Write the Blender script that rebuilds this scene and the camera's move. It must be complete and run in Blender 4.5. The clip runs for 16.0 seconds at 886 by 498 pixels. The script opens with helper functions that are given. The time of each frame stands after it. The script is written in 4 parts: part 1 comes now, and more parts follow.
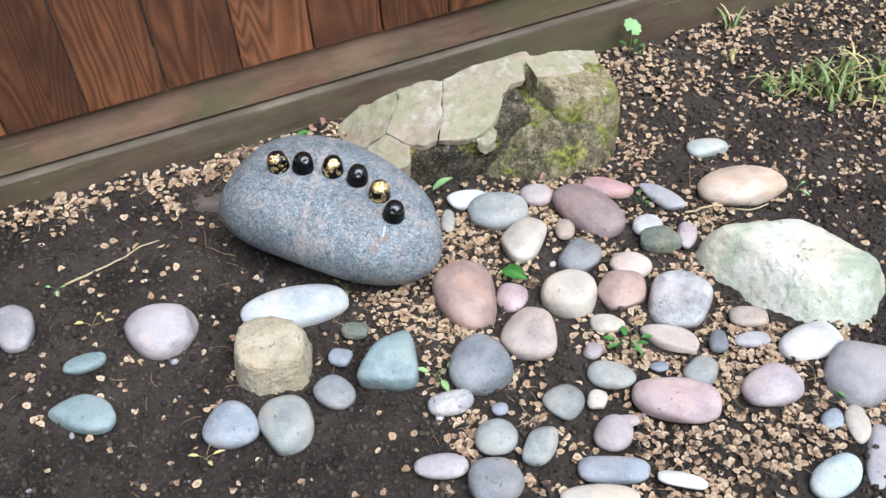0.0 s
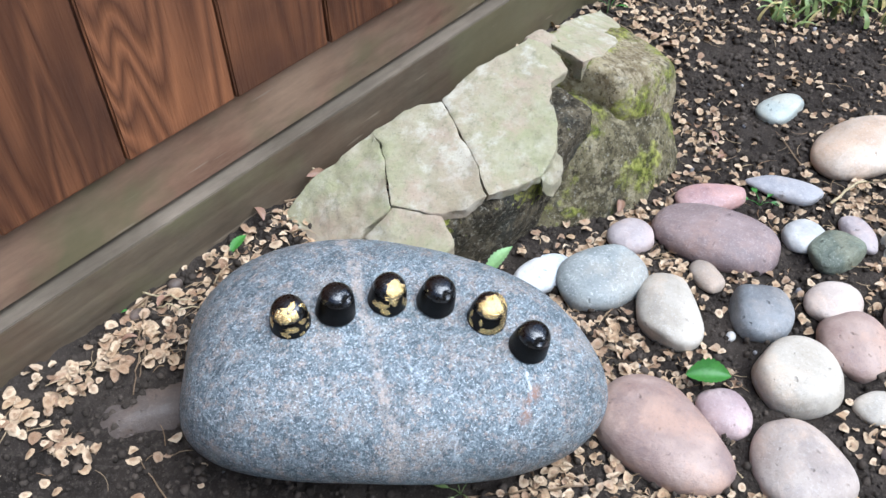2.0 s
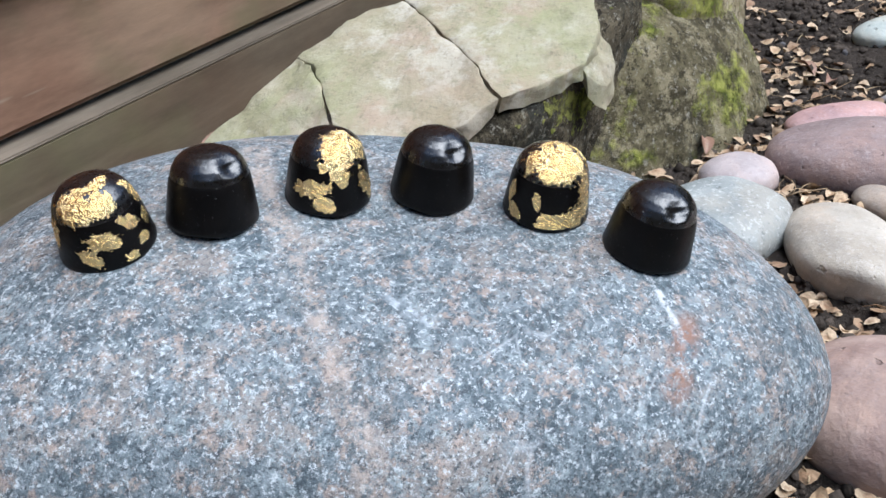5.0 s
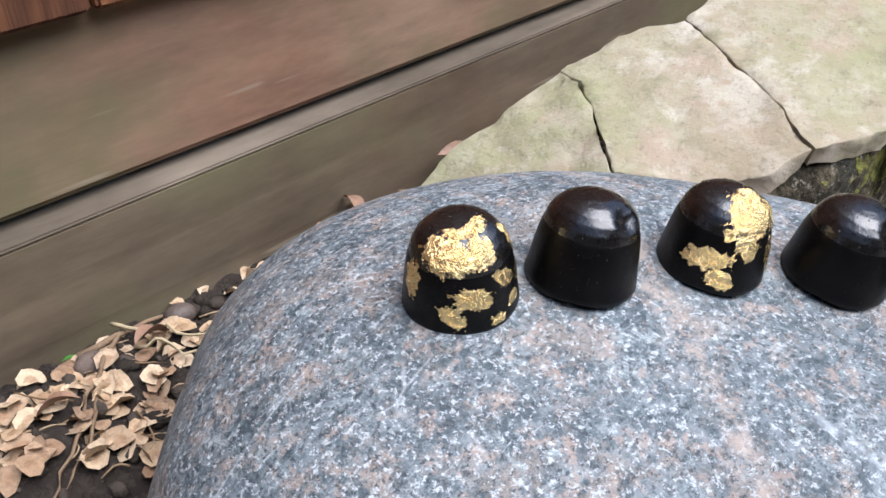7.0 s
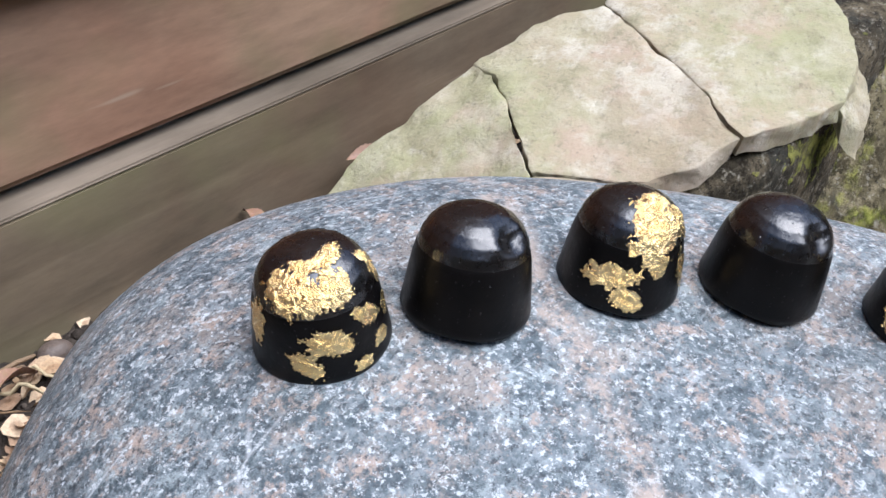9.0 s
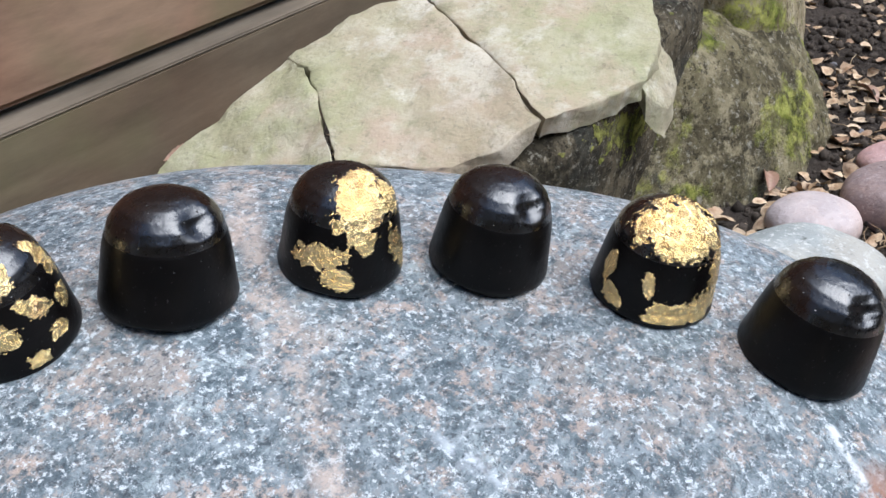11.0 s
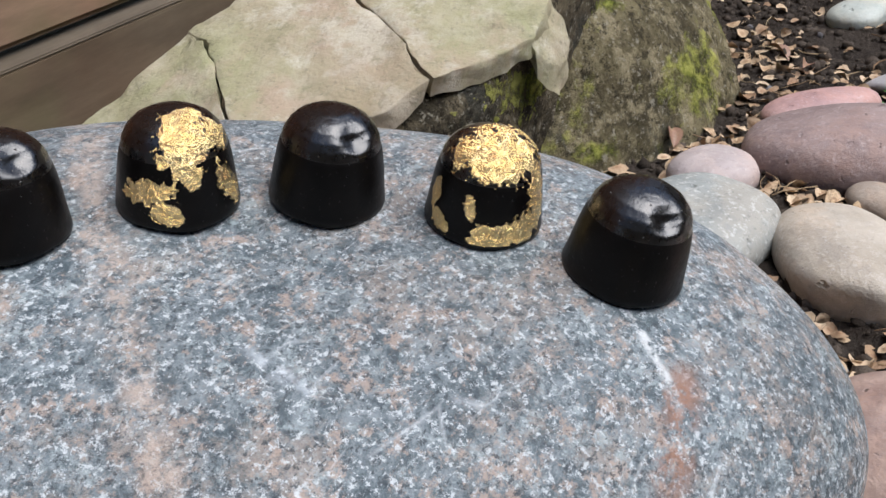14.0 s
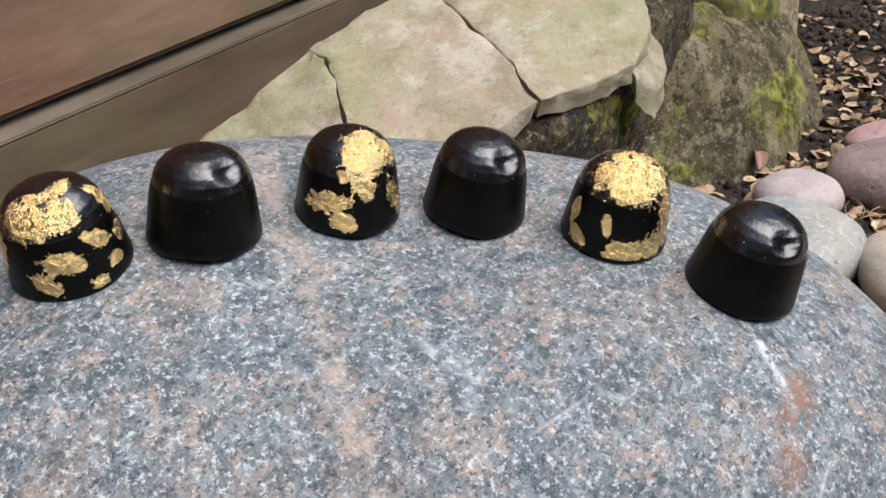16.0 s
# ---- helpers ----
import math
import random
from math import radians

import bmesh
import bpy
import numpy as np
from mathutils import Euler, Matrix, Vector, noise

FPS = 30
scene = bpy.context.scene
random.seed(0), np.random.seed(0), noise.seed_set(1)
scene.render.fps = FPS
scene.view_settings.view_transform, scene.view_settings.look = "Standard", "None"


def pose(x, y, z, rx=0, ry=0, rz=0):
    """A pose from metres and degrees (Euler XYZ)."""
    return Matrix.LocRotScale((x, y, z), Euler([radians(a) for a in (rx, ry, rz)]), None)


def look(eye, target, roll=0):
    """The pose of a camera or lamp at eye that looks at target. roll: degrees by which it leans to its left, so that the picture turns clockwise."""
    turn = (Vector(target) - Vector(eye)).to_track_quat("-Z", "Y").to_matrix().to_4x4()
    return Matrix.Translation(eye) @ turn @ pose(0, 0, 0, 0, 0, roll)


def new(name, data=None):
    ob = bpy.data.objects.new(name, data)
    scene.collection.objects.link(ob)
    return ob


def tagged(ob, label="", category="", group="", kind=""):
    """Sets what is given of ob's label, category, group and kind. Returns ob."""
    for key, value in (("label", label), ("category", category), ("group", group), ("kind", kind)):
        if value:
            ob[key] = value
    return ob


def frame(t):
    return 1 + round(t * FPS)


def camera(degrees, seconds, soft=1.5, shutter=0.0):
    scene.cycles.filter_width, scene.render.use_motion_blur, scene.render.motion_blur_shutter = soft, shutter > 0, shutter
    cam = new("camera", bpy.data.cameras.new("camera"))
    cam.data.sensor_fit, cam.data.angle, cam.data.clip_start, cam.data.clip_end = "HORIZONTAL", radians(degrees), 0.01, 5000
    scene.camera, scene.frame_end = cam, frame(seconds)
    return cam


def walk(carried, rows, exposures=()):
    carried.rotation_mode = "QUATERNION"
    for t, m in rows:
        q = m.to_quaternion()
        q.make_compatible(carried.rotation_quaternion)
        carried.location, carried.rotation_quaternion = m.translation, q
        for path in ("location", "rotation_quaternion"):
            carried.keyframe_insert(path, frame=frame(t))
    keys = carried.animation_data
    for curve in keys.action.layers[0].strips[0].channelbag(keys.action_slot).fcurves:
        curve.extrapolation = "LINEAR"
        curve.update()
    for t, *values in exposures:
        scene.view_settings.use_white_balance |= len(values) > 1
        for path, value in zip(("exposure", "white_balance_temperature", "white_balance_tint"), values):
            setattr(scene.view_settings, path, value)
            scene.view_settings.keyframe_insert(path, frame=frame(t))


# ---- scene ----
cam = camera(52.0, 16.0)
PATH = [
    (0, (-0.274, -0.12, 1.142), (0.312, 1.218, -0.224), -1.0),
    (0.5, (-0.377, 0.119, 1.067), (0.373, 1.391, -0.282), -2.0),
    (1, (-0.331, 0.343, 0.978), (0.449, 1.569, -0.397), -4.2),
    (1.5, (-0.342, 0.51, 0.889), (0.567, 1.596, -0.524), -2.7),
    (2, (-0.362, 0.674, 0.792), (0.734, 1.632, -0.58), -0.1),
    (2.5, (-0.345, 0.704, 0.613), (0.881, 1.692, -0.62), -1.4),
    (3, (-0.33, 0.712, 0.535), (0.976, 1.701, -0.611), -2.3),
    (3.5, (-0.28, 0.733, 0.464), (1.076, 1.726, -0.62), -2.8),
    (3.7, (-0.263, 0.761, 0.431), (1.104, 1.76, -0.632), -3.0),
    (5.8, (-0.19, 0.848, 0.325), (1.14, 1.976, -0.653), -7.5),
    (6, (-0.198, 0.853, 0.326), (1.127, 1.988, -0.652), -6.6),
    (6.5, (-0.222, 0.927, 0.34), (1.065, 2.109, -0.633), -2.8),
    (7, (-0.21, 0.978, 0.322), (1.019, 2.22, -0.652), -1.8),
    (7.5, (-0.198, 1.001, 0.311), (1.008, 2.255, -0.676), -2.1),
    (8, (-0.184, 1.004, 0.304), (1.038, 2.237, -0.689), -2.4),
    (8.5, (-0.169, 0.995, 0.303), (1.085, 2.198, -0.687), -2.9),
    (8.7, (-0.165, 0.992, 0.307), (1.103, 2.183, -0.68), -3.0),
    (10.8, (-0.123, 0.948, 0.297), (1.26, 1.996, -0.694), -3.2),
    (11, (-0.119, 0.94, 0.295), (1.272, 1.984, -0.691), -3.5),
    (11.5, (-0.11, 0.924, 0.291), (1.296, 1.946, -0.699), -4.3),
    (12, (-0.098, 0.908, 0.286), (1.323, 1.903, -0.71), -5.2),
    (12.5, (-0.086, 0.885, 0.283), (1.353, 1.849, -0.718), -5.6),
    (13, (-0.079, 0.867, 0.276), (1.365, 1.816, -0.731), -5.6),
    (13.5, (-0.089, 0.872, 0.271), (1.345, 1.833, -0.738), -5.4),
    (14, (-0.11, 0.892, 0.28), (1.302, 1.896, -0.72), -5.3),
    (14.5, (-0.122, 0.901, 0.284), (1.271, 1.941, -0.705), -4.9),
    (15, (-0.131, 0.899, 0.29), (1.246, 1.963, -0.695), -4.9),
    (15.5, (-0.146, 0.902, 0.295), (1.221, 1.985, -0.685), -4.9),
    (16, (-0.154, 0.898, 0.302), (1.202, 1.996, -0.675), -4.9),
]
# the phone meters and balances its picture as it moves in
EXPOSURES = [(0, 0.84, 6020, 9), (1.5, 0.93, 5770, 8), (3.5, 0.95, 5700, 6), (6, 0.75, 6280, 11), (6.5, 0.84, 6380, 12), (7.5, 1.0, 6120, 15), (8.7, 1.0, 6120, 14), (11, 0.86, 6120, 10), (12, 0.66, 6330, 12), (13, 0.55, 6380, 11), (14.5, 0.56, 6700, 12), (16, 0.6, 6820, 13)]
walk(cam, [(t, look(eye, target, roll)) for t, eye, target, roll in PATH], EXPOSURES)

# ---- world and light ----
world = bpy.data.worlds.new("overcast_sky")
scene.world = world
world.use_nodes = True
wn = world.node_tree
sky = wn.nodes.new("ShaderNodeTexSky")
sky.sky_type = "NISHITA"
sky.sun_disc = False
sky.sun_elevation = radians(61)
sky.sun_rotation = radians(164)
sky.air_density, sky.dust_density, sky.ozone_density = 1.0, 1.5, 1.5
wn.links.new(sky.outputs[0], wn.nodes["Background"].inputs[0])
wn.nodes["Background"].inputs[1].default_value = 0.13
sun = new("sun", bpy.data.lights.new("sun", "SUN"))
sun.data.energy, sun.data.angle, sun.data.color = 3.05, radians(58), (0.97, 0.985, 1.0)
sun.matrix_world = look((0.13, -0.46, 0.88), (0, 0, 0))


# ---- materials ----
class Nodes:
    """A small wrapper to write node materials briefly."""

    def __init__(self, name, rough=0.7, metal=0.0, spec=0.5):
        self.mat = bpy.data.materials.new(name)
        self.mat.use_nodes = True
        self.t = self.mat.node_tree
        self.bsdf = self.t.nodes["Principled BSDF"]
        self.bsdf.inputs["Roughness"].default_value = rough
        self.bsdf.inputs["Metallic"].default_value = metal
        self.bsdf.inputs["Specular IOR Level"].default_value = spec
        self.co = self.t.nodes.new("ShaderNodeTexCoord").outputs["Object"]
        self.rnd = None

    def put(self, node, socket, value):
        if isinstance(value, bpy.types.NodeSocket):
            self.t.links.new(value, node.inputs[socket])
        else:
            node.inputs[socket].default_value = value

    def random(self):
        if self.rnd is None:
            self.rnd = self.t.nodes.new("ShaderNodeObjectInfo").outputs["Random"]
        return self.rnd

    def island(self):
        return self.t.nodes.new("ShaderNodeNewGeometry").outputs["Random Per Island"]

    def shifted(self, scale=(1, 1, 1), by=None):
        m = self.t.nodes.new("ShaderNodeMapping")
        self.put(m, "Vector", self.co)
        m.inputs["Scale"].default_value = scale
        if by is not None:
            c = self.t.nodes.new("ShaderNodeCombineXYZ")
            for k, f in enumerate((13.0, 7.0, 5.0)):
                self.put(c, k, self.math("MULTIPLY", by, f))
            self.put(m, "Location", c.outputs[0])
        return m.outputs[0]

    def noise(self, scale, detail=4, rough=0.55, vec=None, warp=0.0):
        n = self.t.nodes.new("ShaderNodeTexNoise")
        self.put(n, "Vector", self.co if vec is None else vec)
        self.put(n, "Scale", scale)
        self.put(n, "Detail", detail)
        self.put(n, "Roughness", rough)
        self.put(n, "Distortion", warp)
        return n.outputs["Fac"]

    def cells(self, scale, vec=None, feature="F1"):
        n = self.t.nodes.new("ShaderNodeTexVoronoi")
        n.feature = feature
        self.put(n, "Vector", self.co if vec is None else vec)
        self.put(n, "Scale", scale)
        return n.outputs["Distance"]

    def math(self, op, a, b=0.5):
        n = self.t.nodes.new("ShaderNodeMath")
        n.operation = op
        n.use_clamp = op == "MULTIPLY_ADD"
        self.put(n, 0, a)
        self.put(n, 1, b)
        return n.outputs[0]

    def span(self, value, lo, hi, to0=0.0, to1=1.0):
        n = self.t.nodes.new("ShaderNodeMapRange")
        for k, v in enumerate((value, lo, hi, to0, to1)):
            self.put(n, k, v)
        return n.outputs[0]

    def mix(self, fac, a, b, mode="MIX"):
        n = self.t.nodes.new("ShaderNodeMix")
        n.data_type, n.blend_type = "RGBA", mode
        self.put(n, 0, fac)
        self.put(n, 6, a if isinstance(a, bpy.types.NodeSocket) else (*a, 1))
        self.put(n, 7, b if isinstance(b, bpy.types.NodeSocket) else (*b, 1))
        return n.outputs[2]

    def shade(self, colour, value, lo=0.8, hi=1.2):
        """Multiplies a colour by a value that runs from lo to hi."""
        c = self.t.nodes.new("ShaderNodeCombineColor")
        v = self.span(value, 0.25, 0.75, lo, hi)
        for k in range(3):
            self.put(c, k, v)
        return self.mix(1.0, colour, c.outputs[0], "MULTIPLY")

    def attr(self, name):
        n = self.t.nodes.new("ShaderNodeAttribute")
        n.attribute_name = name
        return n.outputs["Fac"]

    def axis(self, k):
        n = self.t.nodes.new("ShaderNodeSeparateXYZ")
        self.put(n, 0, self.co)
        return n.outputs[k]

    def done(self, colour, height=None, depth=0.001, rough=None):
        self.put(self.bsdf, "Base Color", colour if isinstance(colour, bpy.types.NodeSocket) else (*colour, 1))
        if rough is not None:
            self.put(self.bsdf, "Roughness", rough)
        if height is not None:
            b = self.t.nodes.new("ShaderNodeBump")
            b.inputs["Distance"].default_value = depth
            self.put(b, "Height", height)
            self.put(self.bsdf, "Normal", b.outputs[0])
        return self.mat


def stone_material(name, a, b, speck, fleck=0.3, scale=1.0, rough=0.62, relief=0.0014):
    """A river-worn stone: two tones in broad clouds, a warm or cool bloom, faint bands, fine specks and a few pits."""
    n = Nodes(name, rough)
    a, b = [0.95 * c for c in a], [0.95 * c for c in b]
    v = n.shifted(by=n.random())
    col = n.mix(n.span(n.noise(15 * scale, 6, 0.65, vec=v), 0.40, 0.60), a, b)
    warm = [c * k for c, k in zip(b, (1.17, 1.02, 0.90))]
    col = n.mix(n.span(n.noise(11, 7, 0.7, vec=v), 0.48, 0.60, 0.0, 0.6), col, warm)
    cool = [c * k for c, k in zip(a, (0.74, 0.77, 0.82))]
    col = n.mix(n.span(n.noise(13, 7, 0.72, vec=n.shifted((1, 1, 1), n.math("ADD", n.random(), 3.7))), 0.52, 0.62, 0.0, 0.6), col, cool)
    col = n.mix(n.span(n.noise(300 * scale, 4, 0.7, vec=v), 0.56, 0.66, 0.0, fleck * 1.1), col, speck)
    col = n.mix(n.span(n.noise(330 * scale, 4, 0.7, vec=n.shifted((1, 1, 1), n.math("ADD", n.random(), 1.3))), 0.58, 0.67, 0.0, fleck * 0.9), col, [0.4 * c for c in a])
    band = n.noise(26, 4, 0.6, vec=n.shifted((0.25, 1.0, 1.4), n.random()))
    col = n.shade(col, band, 0.86, 1.12)
    col = n.mix(n.span(n.noise(130, 7, 0.8, vec=v), 0.56, 0.63, 0.0, 0.25), col, speck)
    col = n.shade(col, n.random(), 0.92, 1.08)
    pit = n.span(n.noise(95, 3, 0.5, vec=v), 0.67, 0.73)
    col = n.mix(n.math("MULTIPLY", pit, 0.5), col, [0.45 * c for c in a])
    h = n.math("ADD", n.noise(120 * scale, 6, 0.6, vec=v), n.math("MULTIPLY", n.noise(700, 3, vec=v), 0.15))
    h = n.math("SUBTRACT", h, n.math("MULTIPLY", pit, 0.7))
    return n.done(col, h, relief, n.span(n.noise(60, 3, vec=v), 0.3, 0.7, rough - 0.14, rough + 0.1))


def granite_material():
    n = Nodes("blue_grey_granite", 0.5)
    base = n.shifted((1.0, 1.15, 1.1))
    col = n.mix(n.span(n.noise(105, 9, 0.82, base, 0.3), 0.44, 0.57), (0.054, 0.078, 0.092), (0.192, 0.228, 0.246))
    col = n.mix(n.span(n.noise(26, 9, 0.84, n.shifted((1, 1, 1), 0.37)), 0.50, 0.58, 0.0, 0.62), col, (0.315, 0.262, 0.222))
    col = n.mix(n.span(n.noise(85, 9, 0.84, n.shifted((1, 1, 1), 0.55), 0.4), 0.53, 0.60, 0.0, 0.75), col, (0.305, 0.36, 0.37))
    col = n.mix(n.span(n.noise(80, 9, 0.84, n.shifted((1, 1, 1), 0.81), 0.4), 0.53, 0.61, 0.0, 0.75), col, (0.066, 0.086, 0.10))
    col = n.mix(n.span(n.noise(95, 8, 0.82, n.shifted((1, 1, 1), 0.23)), 0.53, 0.59, 0.0, 0.75), col, (0.37, 0.285, 0.235))
    col = n.mix(n.span(n.noise(440, 6, 0.8, n.shifted((1, 0.9, 1), 0.44)), 0.54, 0.59, 0.0, 0.85), col, (0.53, 0.57, 0.59))
    col = n.mix(n.span(n.noise(460, 6, 0.8, n.shifted((0.9, 1, 1), 0.71)), 0.535, 0.59, 0.0, 0.88), col, (0.026, 0.037, 0.046))
    col = n.shade(col, n.noise(16, 5, 0.7, n.shifted((1, 1, 1), 0.62)), 0.80, 1.16)
    scratch = n.math("MULTIPLY", n.span(n.noise(420, 1, 0.5, n.shifted((0.06, 1.0, 0.4), 0.13)), 0.70, 0.74), n.span(n.noise(40, 2), 0.54, 0.62, 0.0, 0.22))
    col = n.mix(scratch, col, (0.62, 0.65, 0.67))

    def stripe(px, py, dx, dy, wide, wobble, scale):
        """Nearness to a line in the plan through (px, py) along (dx, dy)."""
        across = n.math("ADD", n.math("MULTIPLY", n.math("SUBTRACT", n.axis(0), px), -dy), n.math("MULTIPLY", n.math("SUBTRACT", n.axis(1), py), dx))
        across = n.math("ADD", across, n.math("MULTIPLY", n.math("SUBTRACT", n.noise(scale, 3, 0.6), 0.5), wobble))
        return n.span(n.math("ABSOLUTE", across), wide * 0.25, wide, 1.0, 0.0)

    def along(px, py, dx, dy, lo, hi):
        u = n.math("ADD", n.math("MULTIPLY", n.math("SUBTRACT", n.axis(0), px), dx), n.math("MULTIPLY", n.math("SUBTRACT", n.axis(1), py), dy))
        return n.math("MULTIPLY", n.span(u, lo, lo + 0.012), n.span(u, hi - 0.012, hi, 1.0, 0.0))

    # a broken pink vein over the crown, rust and a white streak near the drawn-out end
    vein = n.math("MULTIPLY", stripe(-0.0502, 0.0314, -0.558, -0.829, 0.0085, 0.016, 50), n.span(n.noise(75, 8, 0.8), 0.45, 0.55, 0.0, 0.76))
    col = n.mix(vein, col, (0.44, 0.36, 0.305))
    rust = n.math("MULTIPLY", stripe(0.031, -0.087, -0.98, -0.20, 0.007, 0.014, 60), n.span(n.noise(70, 7, 0.8), 0.45, 0.54, 0.0, 0.9))
    rust = n.math("MULTIPLY", rust, along(0.031, -0.087, -0.98, -0.20, -0.022, 0.026))
    col = n.mix(rust, col, (0.25, 0.125, 0.08))
    streak = n.math("MULTIPLY", stripe(0.0443, -0.073, -0.653, -0.757, 0.0022, 0.005, 90), along(0.0443, -0.073, -0.653, -0.757, -0.020, 0.020))
    col = n.mix(n.math("MULTIPLY", streak, n.span(n.noise(170, 4, 0.7), 0.44, 0.56, 0.0, 0.85)), col, (0.6, 0.62, 0.63))
    curl = n.math("MULTIPLY", stripe(-0.0297, 0.0006, 0.07, -0.997, 0.003, 0.008, 110), along(-0.0297, 0.0006, 0.07, -0.997, -0.015, 0.015))
    col = n.mix(n.math("MULTIPLY", curl, n.span(n.noise(190, 3), 0.4, 0.55, 0.0, 0.8)), col, (0.55, 0.6, 0.64))
    line = n.span(n.cells(17, n.shifted((1.0, 2.2, 1.0)), "DISTANCE_TO_EDGE"), 0.0, 0.018, 1.0, 0.0)
    col = n.mix(n.math("MULTIPLY", line, n.span(n.noise(28, 3), 0.56, 0.66, 0.0, 0.45)), col, (0.55, 0.58, 0.6))
    h = n.math("ADD", n.noise(130, 7, 0.72), n.math("MULTIPLY", n.noise(600, 3), 0.35))
    return n.done(col, h, 0.0016, n.span(n.noise(120, 3), 0.3, 0.7, 0.42, 0.62))


def sandstone_material():
    n = Nodes("pale_green_sandstone", 0.85, spec=0.25)
    col = n.mix(n.span(n.noise(8, 6, 0.65), 0.38, 0.62), (0.385, 0.325, 0.235), (0.325, 0.318, 0.185))
    col = n.mix(n.span(n.noise(13, 6, 0.68, n.shifted((1, 1, 1), 0.3)), 0.50, 0.62, 0.0, 0.7), col, (0.42, 0.315, 0.245))
    col = n.mix(n.span(n.noise(19, 7, 0.72, n.shifted((1, 1, 1), 0.52)), 0.52, 0.62, 0.0, 0.75), col, (0.53, 0.49, 0.41))
    # a pinkish-brown stain over the broken front tip and the low end
    for px, py, reach in ((0.262, 1.188, 0.060), (0.160, 1.300, 0.060)):
        off = n.math("ADD", n.math("POWER", n.math("SUBTRACT", n.axis(0), px), 2.0), n.math("POWER", n.math("SUBTRACT", n.axis(1), py), 2.0))
        off = n.math("ADD", n.math("POWER", off, 0.5), n.math("MULTIPLY", n.math("SUBTRACT", n.noise(22, 6, 0.7), 0.5), 0.10))
        col = n.mix(n.span(off, reach * 0.4, reach, 0.5, 0.0), col, (0.36, 0.265, 0.20))
    col = n.mix(n.span(n.noise(34, 6, 0.72), 0.48, 0.66, 0.0, 0.5), col, (0.48, 0.44, 0.345))
    col = n.mix(n.span(n.noise(60, 5, 0.72, n.shifted((1, 1, 1), 0.9)), 0.54, 0.68, 0.0, 0.6), col, (0.225, 0.215, 0.13))
    col = n.mix(n.span(n.noise(240, 4, 0.7), 0.57, 0.68, 0.0, 0.55), col, (0.19, 0.165, 0.12))
    h = n.math("ADD", n.noise(38, 8, 0.68), n.math("MULTIPLY", n.noise(400, 3), 0.1))
    col = n.mix(1.0, col, (0.9, 0.9, 0.88), "MULTIPLY")
    return n.done(col, h, 0.0034)


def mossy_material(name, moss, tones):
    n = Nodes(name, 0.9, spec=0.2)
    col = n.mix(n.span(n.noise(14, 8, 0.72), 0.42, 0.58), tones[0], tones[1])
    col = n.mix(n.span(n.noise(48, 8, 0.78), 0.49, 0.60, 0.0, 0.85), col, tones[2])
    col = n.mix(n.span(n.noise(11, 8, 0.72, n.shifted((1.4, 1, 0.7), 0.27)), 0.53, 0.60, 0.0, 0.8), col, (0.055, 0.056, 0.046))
    col = n.mix(n.span(n.noise(120, 7, 0.8), 0.53, 0.58, 0.0, 0.85), col, [0.5 * c for c in tones[0]])
    col = n.mix(n.span(n.noise(190, 6, 0.8, n.shifted((1, 1, 1), 0.4)), 0.56, 0.62, 0.0, 0.6), col, (0.52, 0.48, 0.38))
    g = n.math("MULTIPLY", n.span(n.noise(10, 6, 0.68, n.shifted((1, 1, 1), 0.6)), 0.585 - 0.12 * moss, 0.565), n.span(n.noise(90, 7, 0.8), 0.41, 0.52, 0.15, 1.0))
    col = n.mix(g, col, n.mix(n.span(n.noise(45, 6, 0.75), 0.42, 0.58), (0.16, 0.20, 0.02), (0.46, 0.45, 0.12)))
    h = n.math("ADD", n.noise(50, 9, 0.78), n.math("MULTIPLY", g, 0.3))
    return n.done(col, h, 0.010)


